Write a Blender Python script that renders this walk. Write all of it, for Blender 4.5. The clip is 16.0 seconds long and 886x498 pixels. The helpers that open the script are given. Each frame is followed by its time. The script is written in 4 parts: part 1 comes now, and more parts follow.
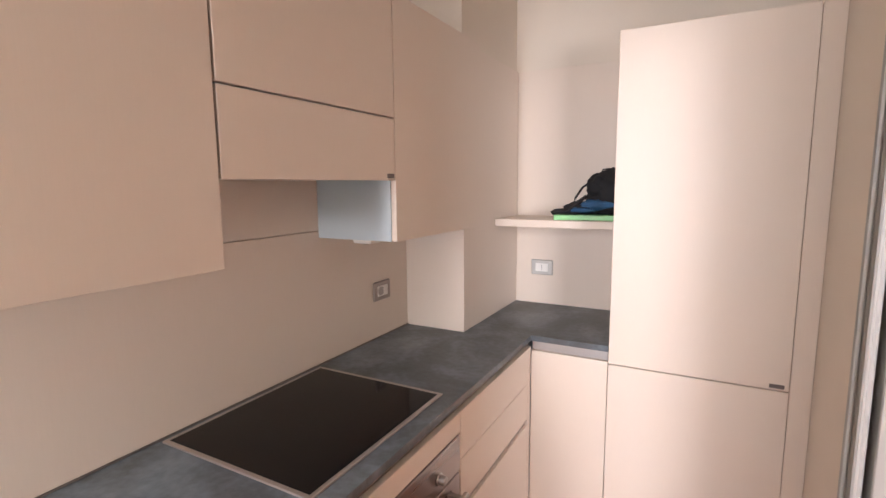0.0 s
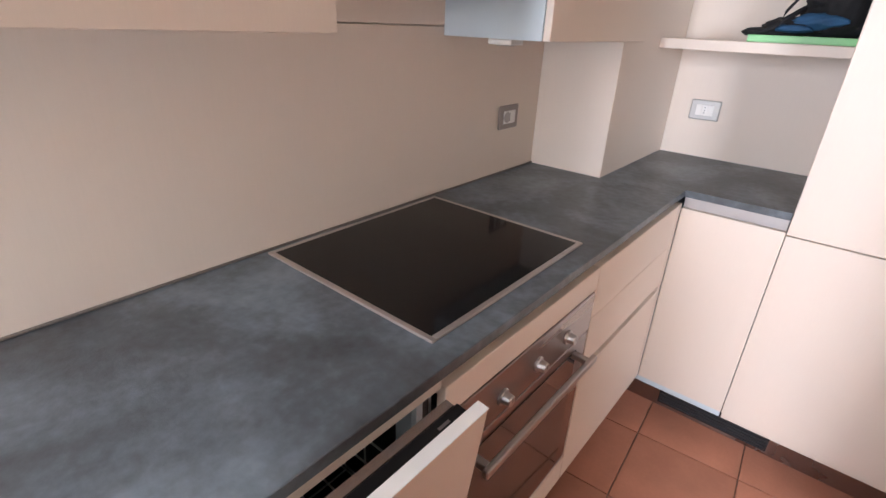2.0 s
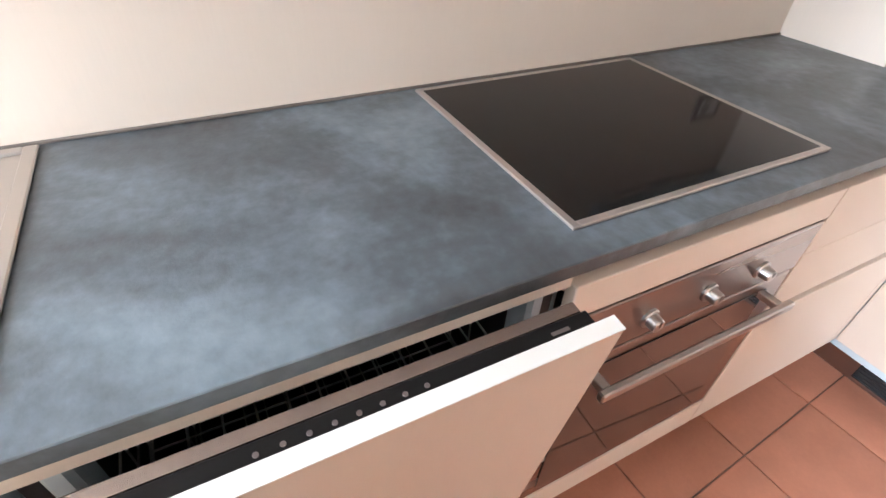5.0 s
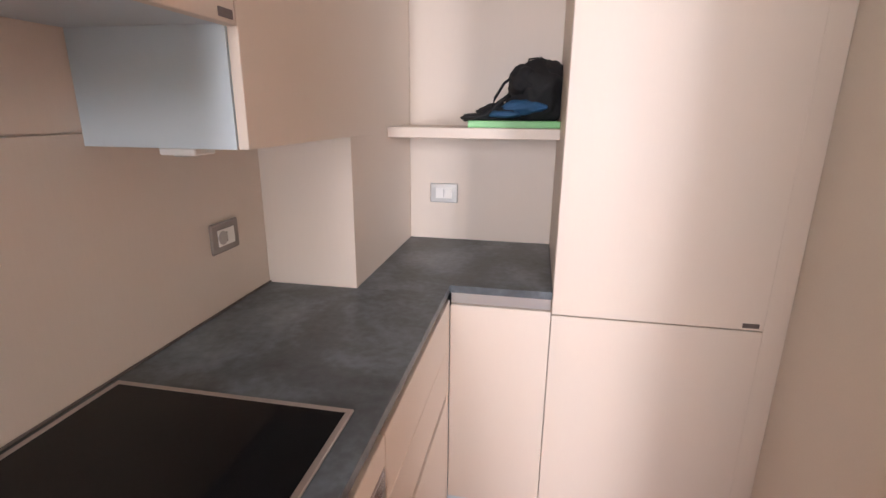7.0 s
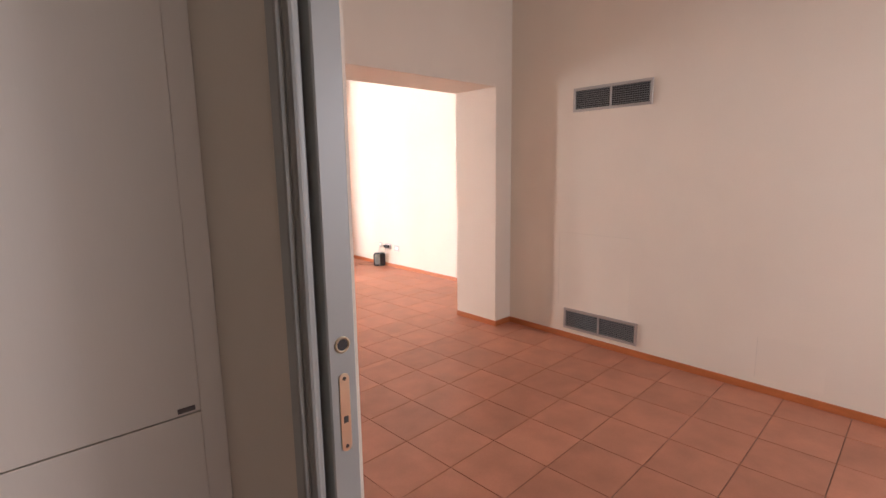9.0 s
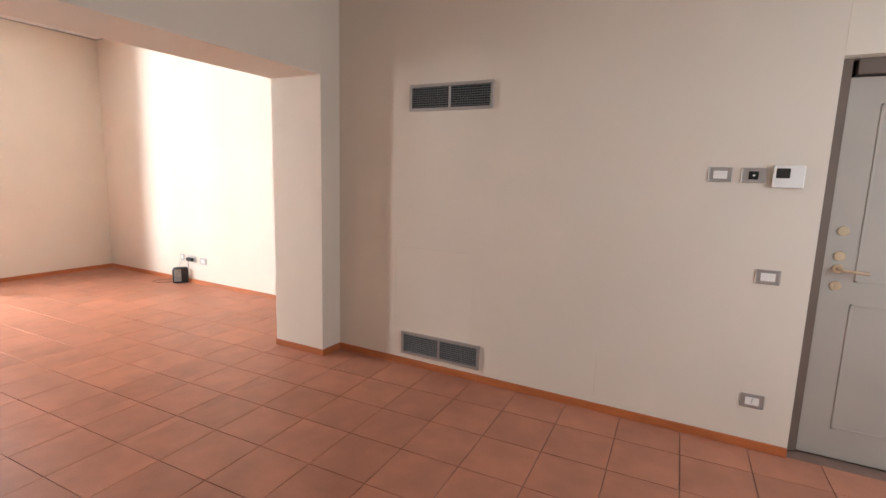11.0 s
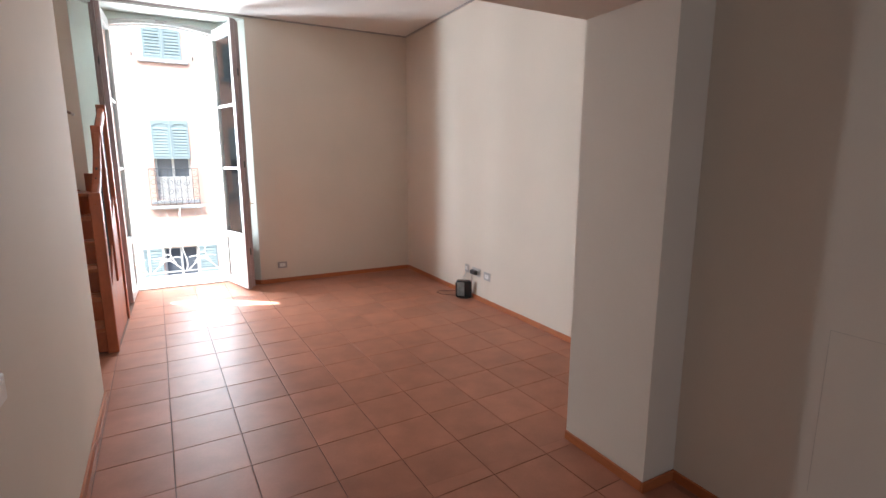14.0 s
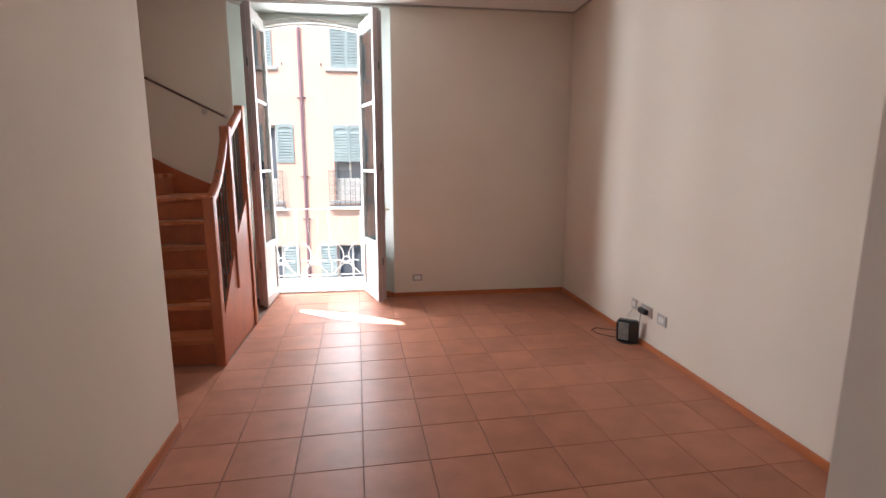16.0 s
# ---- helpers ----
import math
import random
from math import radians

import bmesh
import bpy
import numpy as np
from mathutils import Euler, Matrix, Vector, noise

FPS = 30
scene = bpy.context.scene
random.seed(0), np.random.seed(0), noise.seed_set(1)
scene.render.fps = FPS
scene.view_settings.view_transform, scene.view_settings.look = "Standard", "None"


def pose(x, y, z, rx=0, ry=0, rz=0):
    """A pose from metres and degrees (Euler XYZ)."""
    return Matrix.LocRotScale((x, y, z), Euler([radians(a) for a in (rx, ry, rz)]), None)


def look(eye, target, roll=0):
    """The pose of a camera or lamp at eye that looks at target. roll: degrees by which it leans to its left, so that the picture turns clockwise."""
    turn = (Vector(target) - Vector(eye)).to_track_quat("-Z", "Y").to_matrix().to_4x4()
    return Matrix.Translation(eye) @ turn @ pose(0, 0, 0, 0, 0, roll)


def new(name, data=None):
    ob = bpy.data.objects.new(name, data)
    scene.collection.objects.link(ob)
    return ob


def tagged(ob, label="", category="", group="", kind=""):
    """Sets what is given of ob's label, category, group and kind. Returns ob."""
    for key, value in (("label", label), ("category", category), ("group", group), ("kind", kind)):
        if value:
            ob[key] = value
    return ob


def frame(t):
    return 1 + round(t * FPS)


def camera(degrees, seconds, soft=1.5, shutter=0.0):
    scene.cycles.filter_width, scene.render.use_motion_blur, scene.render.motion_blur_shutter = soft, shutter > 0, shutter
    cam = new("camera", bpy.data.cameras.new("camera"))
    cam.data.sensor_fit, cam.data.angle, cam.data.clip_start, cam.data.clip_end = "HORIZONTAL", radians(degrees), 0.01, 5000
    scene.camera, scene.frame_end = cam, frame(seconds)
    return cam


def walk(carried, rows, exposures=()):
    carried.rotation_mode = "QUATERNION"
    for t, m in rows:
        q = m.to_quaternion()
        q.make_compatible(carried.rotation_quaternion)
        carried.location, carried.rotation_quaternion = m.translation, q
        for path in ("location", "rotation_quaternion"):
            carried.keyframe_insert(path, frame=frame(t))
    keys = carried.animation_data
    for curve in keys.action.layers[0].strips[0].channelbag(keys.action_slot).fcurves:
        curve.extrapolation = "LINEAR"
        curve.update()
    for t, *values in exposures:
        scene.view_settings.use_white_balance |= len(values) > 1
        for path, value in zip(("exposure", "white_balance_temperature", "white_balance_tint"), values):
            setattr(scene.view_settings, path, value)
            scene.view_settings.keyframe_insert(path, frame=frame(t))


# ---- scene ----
cam = camera(84.8, 16.0)
PATH = [
    (0, (1.226, 0.052, 1.587), (0.284, 1.797, 1.325), -0.5),
    (0.5, (1.215, 0.067, 1.584), (0.19, 1.765, 1.323), -1.0),
    (1, (1.196, 0.087, 1.555), (0.093, 1.703, 1.139), -2.2),
    (1.5, (1.101, 0.151, 1.497), (-0.023, 1.679, 0.863), -0.6),
    (2, (0.981, 0.212, 1.438), (-0.163, 1.618, 0.593), 2.5),
    (2.5, (0.922, 0.253, 1.399), (-0.29, 1.495, 0.406), 5.2),
    (3, (0.9, 0.293, 1.369), (-0.413, 1.327, 0.272), 6.1),
    (3.2, (0.899, 0.294, 1.353), (-0.442, 1.23, 0.202), 6.2),
    (5.3, (0.91, 0.351, 1.326), (-0.429, 1.105, 0.046), 3.4),
    (5.5, (0.864, 0.372, 1.355), (-0.457, 1.287, 0.164), 3.7),
    (6, (0.787, 0.453, 1.411), (-0.388, 1.758, 0.454), 3.1),
    (6.3, (0.776, 0.486, 1.419), (-0.245, 1.988, 0.582), 2.3),
    (6.6, (0.791, 0.532, 1.438), (0.012, 2.233, 0.729), 1.6),
    (7, (0.846, 0.576, 1.472), (0.488, 2.467, 0.928), 0.5),
    (7.5, (0.92, 0.575, 1.509), (1.087, 2.519, 1.067), -0.7),
    (8, (0.969, 0.553, 1.525), (1.657, 2.393, 1.146), -0.9),
    (8.5, (1.037, 0.559, 1.528), (2.088, 2.225, 1.178), -0.9),
    (9, (1.167, 0.605, 1.527), (2.494, 2.066, 1.203), -0.8),
    (9.5, (1.306, 0.64, 1.527), (2.864, 1.856, 1.219), -0.5),
    (9.7, (1.35, 0.675, 1.522), (3.003, 1.76, 1.22), -0.3),
    (11.8, (1.924, 1.234, 1.531), (3.674, 2.154, 1.229), 1.8),
    (12, (2.003, 1.317, 1.536), (3.684, 2.355, 1.226), 2.0),
    (12.5, (2.175, 1.587, 1.578), (3.695, 2.842, 1.24), 1.1),
    (13, (2.346, 1.806, 1.572), (3.671, 3.263, 1.226), 0.1),
    (13.5, (2.59, 1.996, 1.578), (3.703, 3.619, 1.219), -0.1),
    (14, (2.784, 2.26, 1.569), (3.711, 3.997, 1.216), -0.0),
    (14.5, (2.921, 2.499, 1.594), (3.669, 4.323, 1.256), -0.3),
    (15, (3.109, 2.716, 1.534), (3.658, 4.613, 1.218), -0.2),
    (15.5, (3.275, 2.896, 1.562), (3.666, 4.827, 1.223), 0.1),
    (16, (3.411, 3.137, 1.563), (3.675, 5.09, 1.221), -0.0),
]
EXPOSURES = [(0.0, 4.7, 6850, 20), (1.5, 4.6, 6500, 20), (3.0, 5.25, 5950, 8), (5.5, 5.55, 5900, 10), (7.0, 4.6, 6700, 20), (7.5, 4.3, 6900, 22), (8.0, 3.65, 7000, 26), (8.5, 3.25, 6900, 24), (9.5, 3.05, 6600, 16), (12.0, 2.85, 6100, 8), (13.0, 2.1, 5950, 8), (13.5, 1.82, 5900, 8), (16.0, 1.4, 6250, 12)]
walk(cam, [(t, look(eye, target, roll)) for t, eye, target, roll in PATH], EXPOSURES)

# ---- world, sun and large lights ----
SUN_EL, SUN_AZ = 42.0, 205.0
sun_dir = Vector((math.sin(radians(SUN_AZ)) * math.cos(radians(SUN_EL)), math.cos(radians(SUN_AZ)) * math.cos(radians(SUN_EL)), math.sin(radians(SUN_EL))))
world = bpy.data.worlds.new("world")
scene.world = world
world.use_nodes = True
sky = world.node_tree.nodes.new("ShaderNodeTexSky")
sky.sky_type, sky.sun_disc = "NISHITA", False
sky.sun_elevation, sky.sun_rotation = radians(SUN_EL), radians(SUN_AZ)
world.node_tree.links.new(sky.outputs[0], world.node_tree.nodes["Background"].inputs[0])
world.node_tree.nodes["Background"].inputs[1].default_value = 0.15
sun = new("sun", bpy.data.lights.new("sun", "SUN"))
sun.data.energy, sun.data.angle, sun.data.color = 1.6, radians(0.5), (1.0, 0.95, 0.86)
sun.matrix_world = look(sun_dir * 30, (0, 0, 0))


def area(name, eye, target, w, h, watts, colour):
    lamp = new(name, bpy.data.lights.new(name, "AREA"))
    lamp.data.shape, lamp.data.size, lamp.data.size_y = "RECTANGLE", w, h
    lamp.data.energy, lamp.data.color = watts, colour
    lamp.matrix_world = look(eye, target)
    return lamp


area("window_daylight_west", (1.50, 10.1, 1.75), (4.2, 6.6, 1.2), 1.0, 2.1, 130, (0.93, 0.965, 1.0))
area("window_daylight_east", (3.0, 10.1, 1.75), (3.6, 5.4, 1.3), 0.64, 2.1, 34, (0.93, 0.965, 1.0))
area("high_daylight", (2.72, 10.9, 4.6), (2.80, 8.3, 0.6), 3.2, 2.4, 70, (0.97, 0.99, 1.0))
area("kitchen_window_daylight", (0.50, -1.84, 1.65), (0.75, 2.0, 1.2), 0.38, 1.25, 3.0, (0.86, 0.93, 1.0))
# fill lamp added to brighten the hall and the kitchen doorway
area("hall_fill", (3.4, -1.38, 1.6), (3.3, 2.0, 0.7), 1.2, 1.4, 7.0, (0.87, 0.93, 1.0))

# spot lamp added outside to draw the sun patch on the living room floor
floor_spot = new("sun_patch_spot", bpy.data.lights.new("sun_patch_spot", "SPOT"))
floor_spot.data.energy, floor_spot.data.color = 36000, (1.0, 0.95, 0.86)
floor_spot.data.spot_size, floor_spot.data.spot_blend, floor_spot.data.shadow_soft_size = radians(4.6), 0.05, 0.01
floor_spot.matrix_world = look((0.2, 18.2, 7.9), (3.10, 8.09, 0.0), -30) @ Matrix.Diagonal((1.0, 0.13, 1.0, 1.0))

# ---- materials ----


def material(name, base, rough=0.5, metal=0.0, spread=0.06, scale=6.0, fine=90.0, bump=0.05, stretch=(1, 1, 1), per_object=0.0, grain=0.0, coat=0.0):
    m = bpy.data.materials.new(name)
    m.use_nodes = True
    nt = m.node_tree
    bsdf = nt.nodes["Principled BSDF"]
    bsdf.inputs["Roughness"].default_value = rough
    bsdf.inputs["Metallic"].default_value = metal
    bsdf.inputs["Coat Weight"].default_value = coat
    tc = nt.nodes.new("ShaderNodeTexCoord")
    mp = nt.nodes.new("ShaderNodeMapping")
    mp.inputs["Scale"].default_value = stretch
    nt.links.new(tc.outputs["Object"], mp.inputs["Vector"])
    big = nt.nodes.new("ShaderNodeTexNoise")
    big.inputs["Scale"].default_value, big.inputs["Detail"].default_value = scale, 4
    small = nt.nodes.new("ShaderNodeTexNoise")
    small.inputs["Scale"].default_value, small.inputs["Detail"].default_value = fine, 3
    info = nt.nodes.new("ShaderNodeObjectInfo")
    shift = nt.nodes.new("ShaderNodeVectorMath")
    shift.operation = "MULTIPLY_ADD"
    comb = nt.nodes.new("ShaderNodeCombineXYZ")
    for i in range(3):
        nt.links.new(info.outputs["Random"], comb.inputs[i])
    nt.links.new(comb.outputs[0], shift.inputs[0])
    shift.inputs[1].default_value = (37.0, 53.0, 71.0) if per_object else (0, 0, 0)
    nt.links.new(mp.outputs[0], shift.inputs[2])
    for n in (big, small):
        nt.links.new(shift.outputs[0], n.inputs["Vector"])
    ramp = nt.nodes.new("ShaderNodeMapRange")
    ramp.inputs["From Min"].default_value, ramp.inputs["From Max"].default_value = 0.3, 0.7
    ramp.inputs["To Min"].default_value, ramp.inputs["To Max"].default_value = 1 - spread, 1 + spread
    nt.links.new(big.outputs["Fac"], ramp.inputs["Value"])
    r2 = nt.nodes.new("ShaderNodeMapRange")
    r2.inputs["From Min"].default_value, r2.inputs["From Max"].default_value = 0.3, 0.7
    r2.inputs["To Min"].default_value, r2.inputs["To Max"].default_value = 1 - grain, 1 + grain
    nt.links.new(small.outputs["Fac"], r2.inputs["Value"])
    mul = nt.nodes.new("ShaderNodeMath")
    mul.operation = "MULTIPLY"
    nt.links.new(ramp.outputs[0], mul.inputs[0])
    nt.links.new(r2.outputs[0], mul.inputs[1])
    r3 = nt.nodes.new("ShaderNodeMapRange")
    r3.inputs["To Min"].default_value, r3.inputs["To Max"].default_value = 1 - per_object, 1 + per_object
    nt.links.new(info.outputs["Random"], r3.inputs["Value"])
    mul2 = nt.nodes.new("ShaderNodeMath")
    mul2.operation = "MULTIPLY"
    nt.links.new(mul.outputs[0], mul2.inputs[0])
    nt.links.new(r3.outputs[0], mul2.inputs[1])
    vm = nt.nodes.new("ShaderNodeVectorMath")
    vm.operation = "SCALE"
    vm.inputs[0].default_value = base
    nt.links.new(mul2.outputs[0], vm.inputs["Scale"])
    nt.links.new(vm.outputs[0], bsdf.inputs["Base Color"])
    rr = nt.nodes.new("ShaderNodeMapRange")
    rr.inputs["To Min"].default_value, rr.inputs["To Max"].default_value = max(rough - 0.07, 0.02), min(rough + 0.07, 1)
    nt.links.new(big.outputs["Fac"], rr.inputs["Value"])
    nt.links.new(rr.outputs[0], bsdf.inputs["Roughness"])
    if bump:
        b = nt.nodes.new("ShaderNodeBump")
        b.inputs["Strength"].default_value, b.inputs["Distance"].default_value = bump, 0.002
        nt.links.new(small.outputs["Fac"], b.inputs["Height"])
        nt.links.new(b.outputs[0], bsdf.inputs["Normal"])
    return m


def worktop_material():
    m = material("worktop", (0.1, 0.1, 0.1), 0.4, 0, 0.1, 4, 160, 0.15)
    nt = m.node_tree
    bsdf = nt.nodes["Principled BSDF"]
    tc = nt.nodes.new("ShaderNodeTexCoord")
    big = nt.nodes.new("ShaderNodeTexNoise")
    big.inputs["Scale"].default_value, big.inputs["Detail"].default_value, big.inputs["Roughness"].default_value = 2.7, 6, 0.55
    big.inputs["Distortion"].default_value = 0.5
    nt.links.new(tc.outputs["Object"], big.inputs["Vector"])
    fine = nt.nodes.new("ShaderNodeTexNoise")
    fine.inputs["Scale"].default_value, fine.inputs["Detail"].default_value = 45, 6
    nt.links.new(tc.outputs["Object"], fine.inputs["Vector"])
    mix = nt.nodes.new("ShaderNodeMath")
    mix.operation = "MULTIPLY_ADD"
    mix.inputs[1].default_value = 0.22
    nt.links.new(fine.outputs["Fac"], mix.inputs[0])
    nt.links.new(big.outputs["Fac"], mix.inputs[2])
    cr = nt.nodes.new("ShaderNodeValToRGB")
    cr.color_ramp.elements[0].position, cr.color_ramp.elements[0].color = 0.42, (0.042, 0.043, 0.045, 1)
    cr.color_ramp.elements[1].position, cr.color_ramp.elements[1].color = 0.80, (0.21, 0.25, 0.285, 1)
    mid = cr.color_ramp.elements.new(0.58)
    mid.color = (0.088, 0.101, 0.111, 1)
    nt.links.new(mix.outputs[0], cr.inputs[0])
    nt.links.new(cr.outputs[0], bsdf.inputs["Base Color"])
    return m


def glass_material(name, tint=(1, 1, 1, 1)):
    m = bpy.data.materials.new(name)
    m.use_nodes = True
    nt = m.node_tree
    nt.nodes.remove(nt.nodes["Principled BSDF"])
    out = nt.nodes["Material Output"]
    clear = nt.nodes.new("ShaderNodeBsdfTransparent")
    clear.inputs[0].default_value = tint
    gloss = nt.nodes.new("ShaderNodeBsdfGlossy")
    gloss.inputs["Roughness"].default_value = 0.02
    fr = nt.nodes.new("ShaderNodeFresnel")
    fr.inputs[0].default_value = 1.5
    mix = nt.nodes.new("ShaderNodeMixShader")
    nt.links.new(fr.outputs[0], mix.inputs[0])
    nt.links.new(clear.outputs[0], mix.inputs[1])
    nt.links.new(gloss.outputs[0], mix.inputs[2])
    nt.links.new(mix.outputs[0], out.inputs[0])
    return m


PLASTER = material("plaster", (0.70, 0.62, 0.525), 0.85, 0, 0.03, 1.3, 140, 0.12, grain=0.01)
CEILING = material("ceiling_paint", (0.82, 0.79, 0.75), 0.9, 0, 0.02, 2, 120, 0.08)
REVEAL = material("reveal_paint", (0.66, 0.70, 0.65), 0.75, 0, 0.03, 3, 120, 0.08)
LAMINATE = material("cream_laminate", (0.70, 0.60, 0.51), 0.46, 0, 0.012, 1.5, 300, 0.04, stretch=(1, 1, 0.05), grain=0.008)
CARCASS = material("cabinet_side", (0.56, 0.64, 0.68), 0.45, 0, 0.02, 3, 120, 0.03)
WORKTOP = worktop_material()
ALU = material("brushed_aluminium", (0.60, 0.60, 0.60), 0.35, 0.9, 0.04, 8, 300, 0.04, stretch=(1, 0.05, 1))
STEEL = material("stainless_steel", (0.50, 0.47, 0.45), 0.30, 1.0, 0.04, 5, 350, 0.04, stretch=(1, 0.04, 1))
OVENSTEEL = material("warm_brushed_steel", (0.34, 0.29, 0.27), 0.28, 1.0, 0.04, 5, 350, 0.04, stretch=(1, 0.04, 1))
RAILM = material("bronze_rail", (0.16, 0.11, 0.09), 0.35, 0.6, 0.06, 12, 200, 0.03)
BEZEL = material("hob_bezel", (0.50, 0.44, 0.40), 0.35, 0.8, 0.03, 8, 200, 0.03)
HOBGLASS = material("hob_glass", (0.006, 0.005, 0.005), 0.09, 0, 0.1, 12, 300, 0.0)
OVENGLASS = material("oven_glass", (0.020, 0.014, 0.012), 0.05, 0, 0.05, 5, 100, 0.0, coat=0.6)
PANELBLACK = material("black_control_glass", (0.008, 0.007, 0.007), 0.3, 0, 0.1, 20, 200, 0.0)
PANELBLACK.node_tree.nodes["Principled BSDF"].inputs["Specular IOR Level"].default_value = 0.2
BLACK = material("black_plastic", (0.018, 0.018, 0.020), 0.45, 0, 0.1, 20, 200, 0.1)
SEAL = material("seal_strip", (0.16, 0.13, 0.11), 0.5, 0, 0.1, 10, 100, 0.05)
DARKGAP = material("dark_gap", (0.05, 0.045, 0.04), 0.7, 0, 0.1, 10, 100, 0.05)
WHITEPL = material("white_plastic", (0.78, 0.76, 0.72), 0.35, 0, 0.02, 10, 100, 0.02)
SOCKETPL = material("taupe_metal_plate", (0.30, 0.26, 0.235), 0.42, 0.4, 0.03, 12, 200, 0.03)
# white door paint toned mauve-grey: shade put into the colour
SHADEPAINT = material("shade_toned_paint", (0.36, 0.30, 0.29), 0.5, 0, 0.10, 5, 60, 0.15, stretch=(1, 1, 0.2))
VENTFIN = material("grey_louvre_paint", (0.20, 0.215, 0.22), 0.45, 0.3, 0.05, 20, 200, 0.05)
SILVERPL = material("silver_metal_plate", (0.47, 0.46, 0.44), 0.35, 0.35, 0.03, 12, 200, 0.03)
GREYPL = material("grey_metal_plate", (0.42, 0.39, 0.37), 0.38, 0.6, 0.03, 12, 200, 0.03)
TAGM = material("dark_tag", (0.16, 0.13, 0.12), 0.4, 0.4, 0.05, 30, 300, 0.05)
TILE = material("terracotta_tile", (0.40, 0.172, 0.108), 0.41, 0, 0.13, 5.0, 90, 0.05, per_object=0.07, grain=0.03)
GROUT = material("grout", (0.20, 0.125, 0.095), 0.9, 0, 0.12, 8, 120, 0.2)
SKIRT = material("skirting_wood", (0.43, 0.13, 0.043), 0.4, 0, 0.12, 5, 80, 0.08, stretch=(1, 1, 6), grain=0.06)
WOOD = material("stair_wood", (0.37, 0.10, 0.037), 0.5, 0, 0.16, 4, 40, 0.06, stretch=(1, 1, 0.5), grain=0.08)
TREAD = material("tread_wood", (0.44, 0.14, 0.055), 0.28, 0, 0.14, 3, 40, 0.06, stretch=(0.4, 4, 1), grain=0.08)
IRON = material("dark_iron", (0.09, 0.10, 0.10), 0.45, 0.5, 0.1, 20, 200, 0.1)
JAMB = material("grey_door_paint", (0.34, 0.34, 0.32), 0.40, 0, 0.03, 4, 150, 0.06)
DOORP = material("entrance_door_paint", (0.42, 0.38, 0.33), 0.45, 0, 0.04, 3, 120, 0.08)
HOBGLASS.node_tree.nodes["Principled BSDF"].inputs["Specular IOR Level"].default_value = 0.22
BRASS = material("brass", (0.74, 0.64, 0.48), 0.3, 1.0, 0.06, 20, 300, 0.03)
WHITEPAINT = material("white_gloss_paint", (0.55, 0.55, 0.52), 0.35, 0, 0.03, 5, 90, 0.08)
STONE = material("balcony_stone", (0.72, 0.70, 0.66), 0.8, 0, 0.1, 6, 60, 0.2)
FACADE = material("orange_render", (0.76, 0.50, 0.39), 0.9, 0, 0.06, 0.7, 30, 0.3)
SHUTTER = material("green_shutter", (0.32, 0.385, 0.375), 0.6, 0, 0.08, 4, 60, 0.1, per_object=0.05)
SILL = material("stone_sill", (0.48, 0.47, 0.46), 0.8, 0, 0.08, 6, 60, 0.2)
PIPE = material("copper_pipe", (0.30, 0.17, 0.19), 0.5, 0.2, 0.1, 6, 60, 0.1)
ASPHALT = material("asphalt", (0.06, 0.06, 0.06), 0.9, 0, 0.15, 3, 60, 0.3)
ROOFM = material("roof_tiles", (0.25, 0.13, 0.09), 0.8, 0, 0.15, 6, 40, 0.3)
PANE = glass_material("window_glass", (0.97, 1.0, 0.98, 1))
UNLITROOM = material("unlit_room_sheet", (0.14, 0.16, 0.19), 0.25, 0, 0.1, 2, 20, 0.0)
FABRIC = material("black_fabric", (0.012, 0.012, 0.014), 0.8, 0, 0.2, 14, 200, 0.4)
BLUEF = material("blue_fabric", (0.02, 0.09, 0.20), 0.7, 0, 0.2, 14, 200, 0.3)
GREENP = material("green_folder_plastic", (0.20, 0.52, 0.20), 0.4, 0, 0.05, 14, 100, 0.05)
ROUTERM = material("router_plastic", (0.012, 0.035, 0.05), 0.12, 0, 0.1, 12, 100, 0.0, coat=0.8)
ROUTERSHEEN = material("router_highlight", (0.34, 0.50, 0.58), 0.15, 0.2, 0.2, 18, 60, 0.0, coat=0.8)
CABLE = material("brown_cable", (0.12, 0.05, 0.03), 0.5, 0, 0.1, 20, 100, 0.0)
WIRE = material("coated_wire", (0.50, 0.50, 0.48), 0.35, 0.3, 0.05, 20, 100, 0.0)
SCREEN = material("dark_screen", (0.012, 0.013, 0.014), 0.15, 0, 0.05, 20, 100, 0.0)

TILE.node_tree.nodes["Principled BSDF"].inputs["Specular IOR Level"].default_value = 0.17
FRAMEB = material("door_frame_brown", (0.15, 0.11, 0.09), 0.5, 0, 0.05, 8, 100, 0.05)
JOINT = material("plaster_joint", (0.50, 0.44, 0.375), 0.9, 0, 0.1, 20, 100, 0.05)

# ---- builders ----


def origin(ob):
    p = Vector((0, 0, 0))
    while ob:
        p += ob.location
        ob = ob.parent
    return p


def thing(name, at=(0, 0, 0), label="", category="", group="", kind=""):
    e = new(name)
    e.location = at
    return tagged(e, label, category, group, kind)


